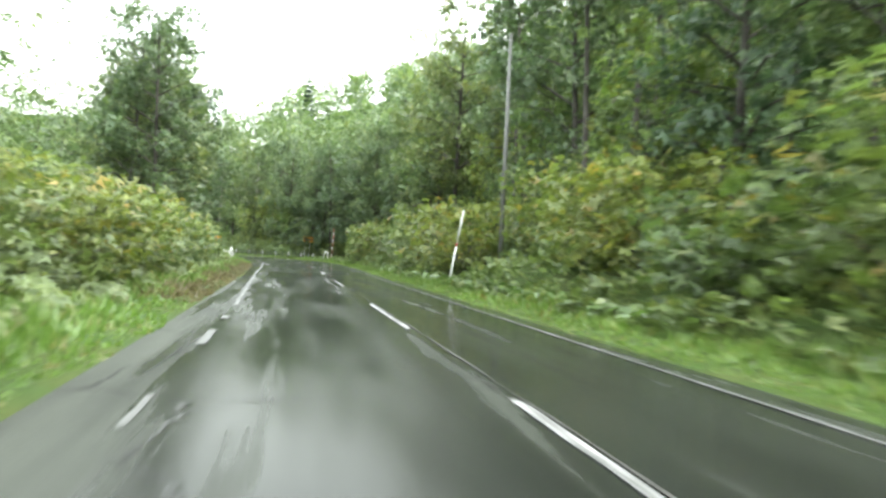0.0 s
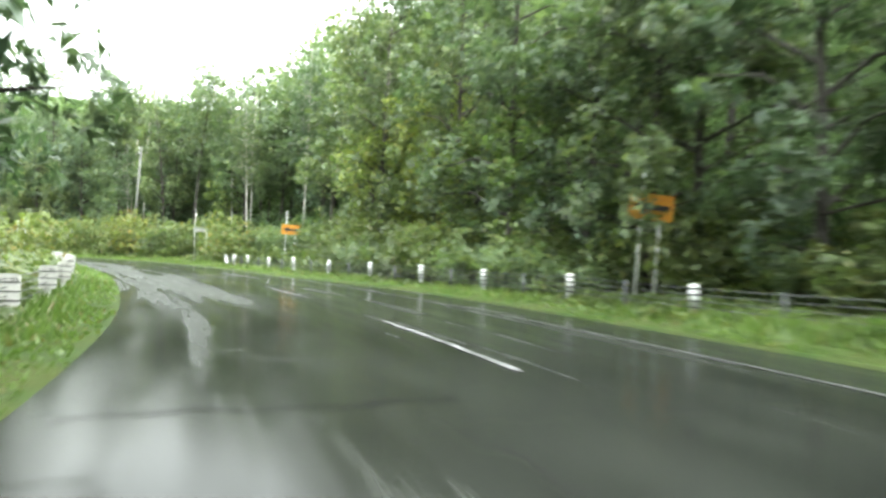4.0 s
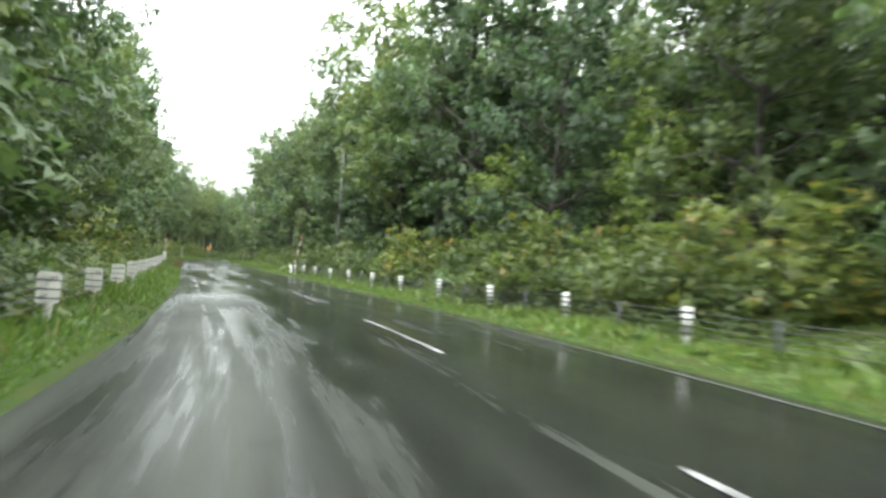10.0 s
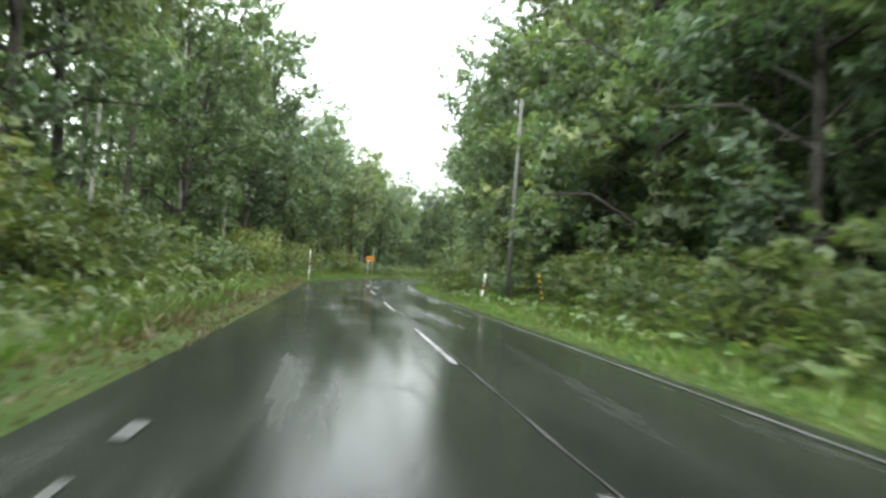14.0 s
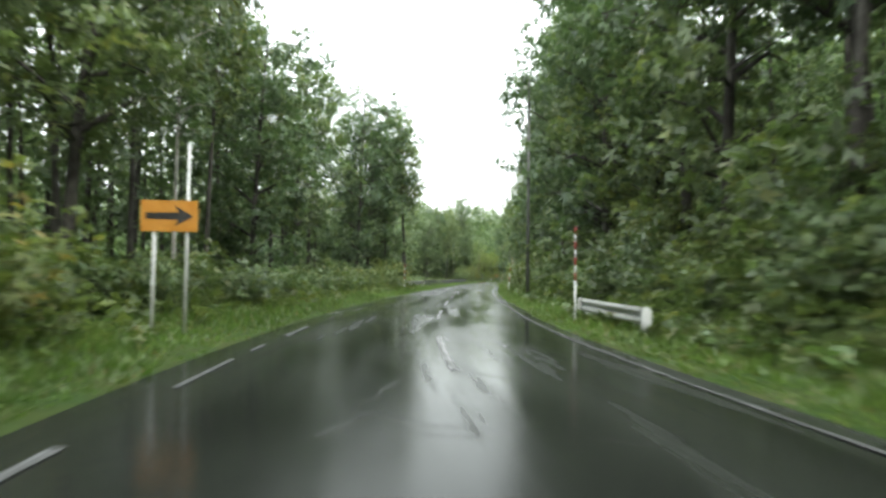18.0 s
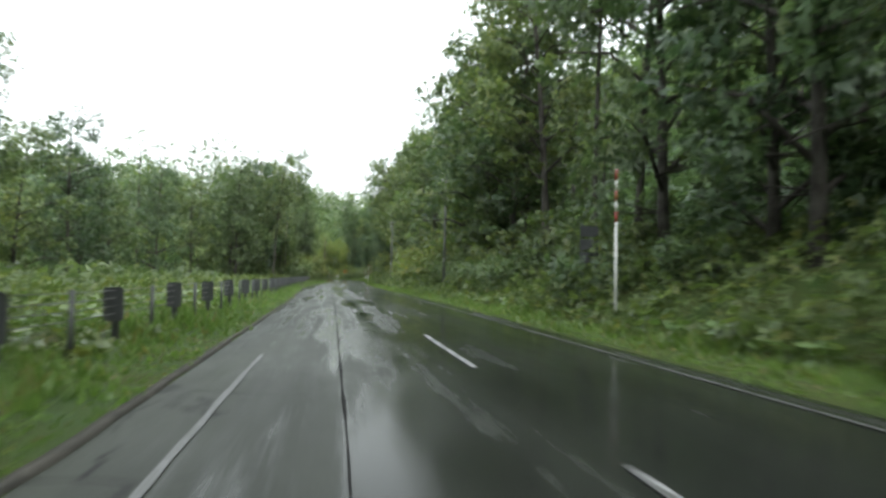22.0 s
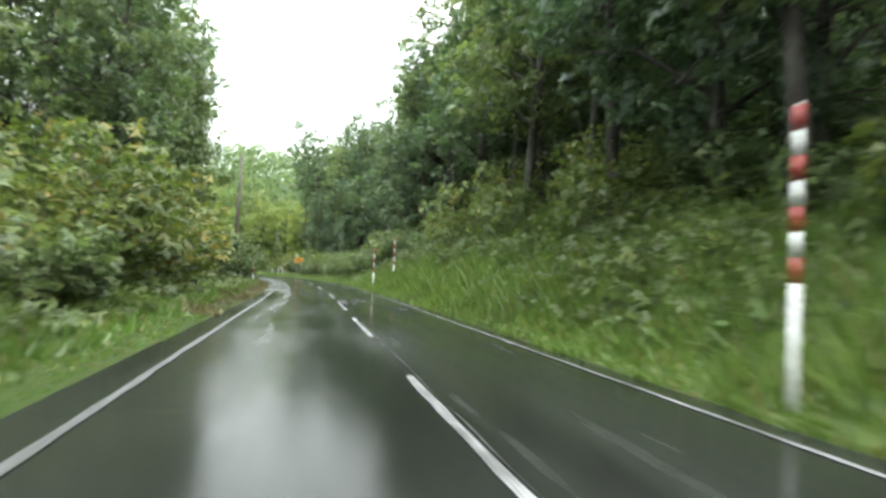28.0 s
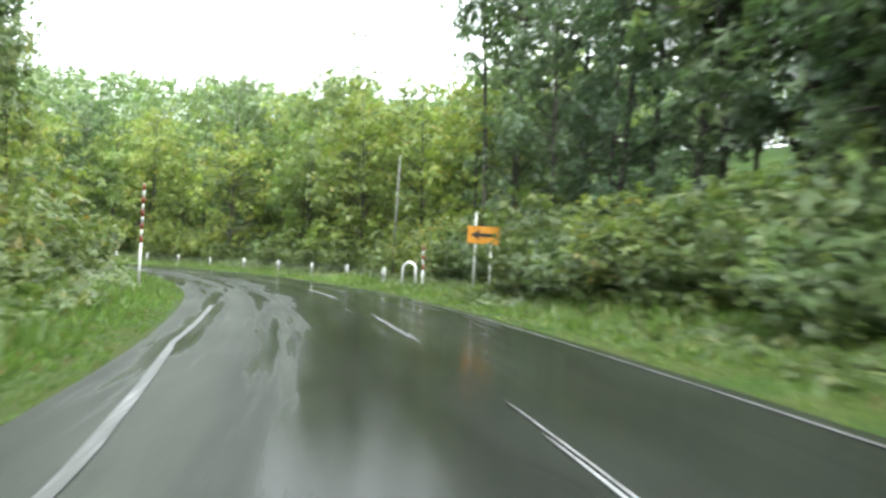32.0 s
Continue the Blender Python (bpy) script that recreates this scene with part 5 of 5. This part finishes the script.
utility_pole(151.7, 6.3, 9.6, (0, 3.5))
snow_pole(183.9, 6.3, 2.95, 2, bare=0.5)
hoop(183.2, 5.05, 20)
utility_pole(185.3, 8.2, 7.2, (0, 4))
cable_fence("cable_fence", "long cable fence with white sleeved posts on the grass verge", 187.2, 230.3, [(187, 4.9), (205, 4.5), (225, 3.85), (236, 3.7)], -1, "sleeve", 3.92, end=(233.4, 235.4), brace=(False, True), spacers=True)
banded_pole(237.7, 4.2, 2.75, (0, 10), count=8, r=0.034)
utility_pole(241, 8.0, 10.5, (0, 0.5))
cable_fence("cable_fence", "cable fence with white plates on its posts beside the pale lane", 69.9, 241.6, [(69, -5.35), (115, -5.2), (132, -5.1), (150, -5.2), (172, -5.2), (200, -5.0), (212, -4.8), (230, -4.8), (244, -4.95)], 1, "white", 4.19, 0.65, brace=(True, False))
hoop(244.6, -4.85, 4)
snow_pole(248, -4.75, 2.3, 2, (0, -4), reflector=True)
snow_pole(285, 4.25, 1.15, 2, (0, 6), white=True)
utility_pole(284.8, 5.3, 8.4)
snow_pole(302.5, -3.9, 1.9, 2, white=True)
arrow_sign(341.7, -4.8, 2.1, False, 1.1, (0, 0), 4, 1, (0.98, 0.55))
snow_pole(348, 3.65, 2.5, 3, slim=0.7)
beam_rail(342.0, 348.6, 3.8, 3.95, "short white guard rail with rounded end caps on the verge", mat="white_steel", high=0.58)
utility_pole(367.2, 4.15, 12.0)
snow_pole(388, 3.85, 2.0, 1, (0, 4), bare=0.4, slim=0.75)
snow_pole(390.5, -5.1, 2.2, 2)
beam_rail(391.5, 405.5, -5.75, -5.0, "weathered guard rail beside the widened shoulder", 5)
snow_pole(415, 4.65, 3.6, 2, bare=0.66, slim=0.7)
cable_fence("cable_fence", "dull grey cable fence along the grass strip", 406.8, 499.7, [(408, -5.0), (430, -4.9), (455, -4.7), (480, -4.7), (500, -5.2)], 1, "grey", 3.87, 0.85, spacers=True)
utility_pole(445.1, 5.6, 7.6, (0, 0.5), plate=1.65)
utility_pole(483.6, 5.3, 7.3, (0, 1), plate=2.2)
snow_pole(507.5, 3.1, 2.75, 3)
snow_pole(512.5, -5.9, 2.4, 3)


def bare_trunk(s, d, low, high, lean, label):
    """A thin leafless stem with a few stubs of branches."""
    x, y, z, a = heading_pose(s, d)
    ob = thing("bare_trunk", (x, y, z), label, "tree trunk", "", a, lean)
    part("stem", tube(bmesh.new(), [(0, 0, -0.4), (0.02, 0, low), (-0.08, 0.03, (low + high) / 2), (0.12, 0, high)], [0.075, 0.065, 0.05, 0.028], 8), "birch", ob)
    for k in range(4):
        w = low + (high - low) * (0.5 + 0.12 * k)
        part("branch_stub", tube(bmesh.new(), [(0, 0, w), (0.16 * (-1) ** k, 0.1, w + 0.22)], [0.016, 0.006], 5), "birch", ob)
    return ob


bare_trunk(509.5, -9.5, 2.5, 9.2, (0, 1), "thin bare pale trunk leaning at the wood's edge")
bare_trunk(278, -9.2, 3.0, 10.5, (0, 1), "thin bare pale trunk among the trees")
bare_trunk(289, -8.6, 2.5, 9.5, (2, -3), "thin bare pale trunk among the trees")
bare_trunk(141.5, 11.5, 3.5, 12.0, (0, 1), "tall bare pale trunk among the trees on the bank")
bare_trunk(121, 11.0, 3.5, 12.5, (1, -2), "tall bare pale trunk among the trees on the bank")
bare_trunk(160, 11.8, 3.0, 12.0, (0, 2), "tall bare pale trunk among the trees on the bank")
bare_trunk(163.5, 12.6, 3.0, 11.0, (0, 3), "tall bare pale trunk among the trees on the bank")
bare_trunk(68, 11.7, 4.0, 13.5, (0, -1), "tall bare pale trunk among the trees on the bank")
utility_pole(548, -5.15, 7.9, (0, 1), "wood_pole", "dark weathered wooden pole among roadside bushes", False, 0.13)
snow_pole(549, -4.0, 1.65, 1)
snow_pole(545.4, 3.25, 2.4, 2)
snow_pole(544.8, 4.4, 2.5, 3, bare=0.3)
arrow_sign(593.7, 5.2, 1.88, True, 0.55, (0, 0), -6)
snow_pole(598.1, 4.85, 1.6, 2)
hoop(599.2, 4.75, 30)
cable_fence("cable_fence", "cable fence with white posts round the far bend", 602, 680, [(602, 4.8), (680, 4.8)], -1, "sleeve")
snow_pole(594, -5.3, 2.9, 4)
utility_pole(604, 6.2, 5.8, (0, 1), "pole", "slim grey pole behind the bend sign", False, 0.06)


def board_frame(s, d, high, tall, panel):
    """Two white posts carrying a grey panel or a bare bar, one post run on upwards."""
    x, y, z, a = heading_pose(s, d)
    ob = thing("sign_frame", (x, y, z), "pair of white posts with %s, seen from behind" % ("a grey sign panel" if panel else "a bare top bar"), "sign frame", "sign frames", a)
    part("post", tube(bmesh.new(), [(-0.42, 0, -0.3), (-0.42, 0, high), (-0.33, 0, tall)], [0.034, 0.03, 0.016], 10), "white_steel", ob)
    part("post", tube(bmesh.new(), [(0.42, 0, -0.3), (0.42, 0, high)], [0.036, 0.036], 10), "white_steel", ob)
    if panel:
        part("panel", box(bmesh.new(), (1.0, 0.02, 0.4), (0, -0.05, high - 0.25), 0.006), "galvanised", ob, "grey back of a sign panel")
    for w in ((high - 0.1, high - 0.4) if panel else (high - 0.05,)):
        part("bar", tube(bmesh.new(), [(-0.5, 0.03, w), (0.5, 0.03, w)], [0.02, 0.02], 8), "white_steel", ob)
    return ob


board_frame(137.2, 5.5, 2.45, 3.6, True)
board_frame(172.0, 6.1, 2.3, 3.3, False)


def guy_guard(s, d):
    x, y, z, a = heading_pose(s, d)
    ob = thing("guy_wire_guard", (x, y, z), "yellow and black banded guard on a slanting guy wire", "wire guard", "", a, (0, -14))
    for k in range(12):
        part("band", tube(bmesh.new(), [(0, 0, 0.1 * k), (0, 0, 0.1 * k + 0.1)], [0.035, 0.035], 8), "yellow" if k % 2 else "black", ob)
    part("wire", tube(bmesh.new(), [(0, 0, 1.2), (0, 0, 9.0)], [0.008, 0.008], 5), "cable", ob)
    return ob


guy_guard(280.5, 5.6)


def stacked_board(s, d, low, label):
    """Three small boards one above another on two posts."""
    x, y, z, a = heading_pose(s, d)
    ob = thing("stacked_board", (x, y, z), label, "sign board", "", a)
    for k in (-0.24, 0.24):
        part("post", tube(bmesh.new(), [(k, 0.03, -0.3), (k, 0.03, low + 1.3)], [0.022, 0.022], 8), "grey_steel", ob)
    for k in range(3):
        part("panel", box(bmesh.new(), (0.62, 0.02, 0.36), (0, 0, low + 0.2 + 0.42 * k), 0.006), "grey_steel", ob, "dull grey panel")
    return ob


stacked_board(421, 6.25, 1.0, "dull grey board of three stacked panels among the shrubs")

# long sealed crack in the pale lane
for k, (s0, s1) in enumerate([(374, 389), (390.4, 417), (418, 447), (448.4, 473), (475, 498)]):
    overlay("road_crack", s0, s1, -1.698, -1.677, "sealant", "dark open crack running along the lane", "road crack", 0.0245, 0.5, 0.013, 5.0 + k)
# pale joint between the two lanes
for k, (s0, s1) in enumerate([(-10, 34), (40, 62), (206, 246), (252, 306), (498, 546)]):
    overlay("lane_joint", s0, s1, 0.08, 0.102, "seam", "thin pale joint between the two lanes of asphalt", "road joint", 0.0195, 0.5, 0.02, 9.0 + k)


def cross_crack(at_s, d0, d1, seed):
    """A ragged crack that runs across the lane."""
    d = np.arange(d0, d1, 0.12)
    s = at_s + 0.12 * lumps(d * 3.0, d * 1.7, seed) + 0.05 * np.sin(d * 9.0 + seed)
    w = 0.014 + 0.012 * np.clip(lumps(d * 5.0, d, seed + 2), 0, 1)
    ss2 = np.stack([s - w, s + w], 1)
    dd = np.stack([d, d], 1)
    p = at(ss2, dd, 0.0225 - 0.0022 * dd ** 2)
    i = np.arange(len(d) * 2).reshape(-1, 2)
    f = np.stack([i[:-1, 0], i[1:, 0], i[1:, 1], i[:-1, 1]], -1)
    link("road_crack", mesh_of("road_crack", p.reshape(-1, 3), f, "sealant"), label="dark ragged crack across the lane", category="road crack", kind="structure")


for k, (s0, d0, d1) in enumerate([(89.5, -3.9, -0.9), (135.5, -3.9, -2.3), (159.3, -3.6, -0.8), (177.5, -2.8, -1.4), (267.2, -2.6, 0.0), (477.0, -2.3, -1.3), (527.6, -2.4, 0.0), (21.5, -2.6, -0.6), (425.5, -3.2, -1.6)]):
    cross_crack(s0, d0, d1, 3.0 + k)
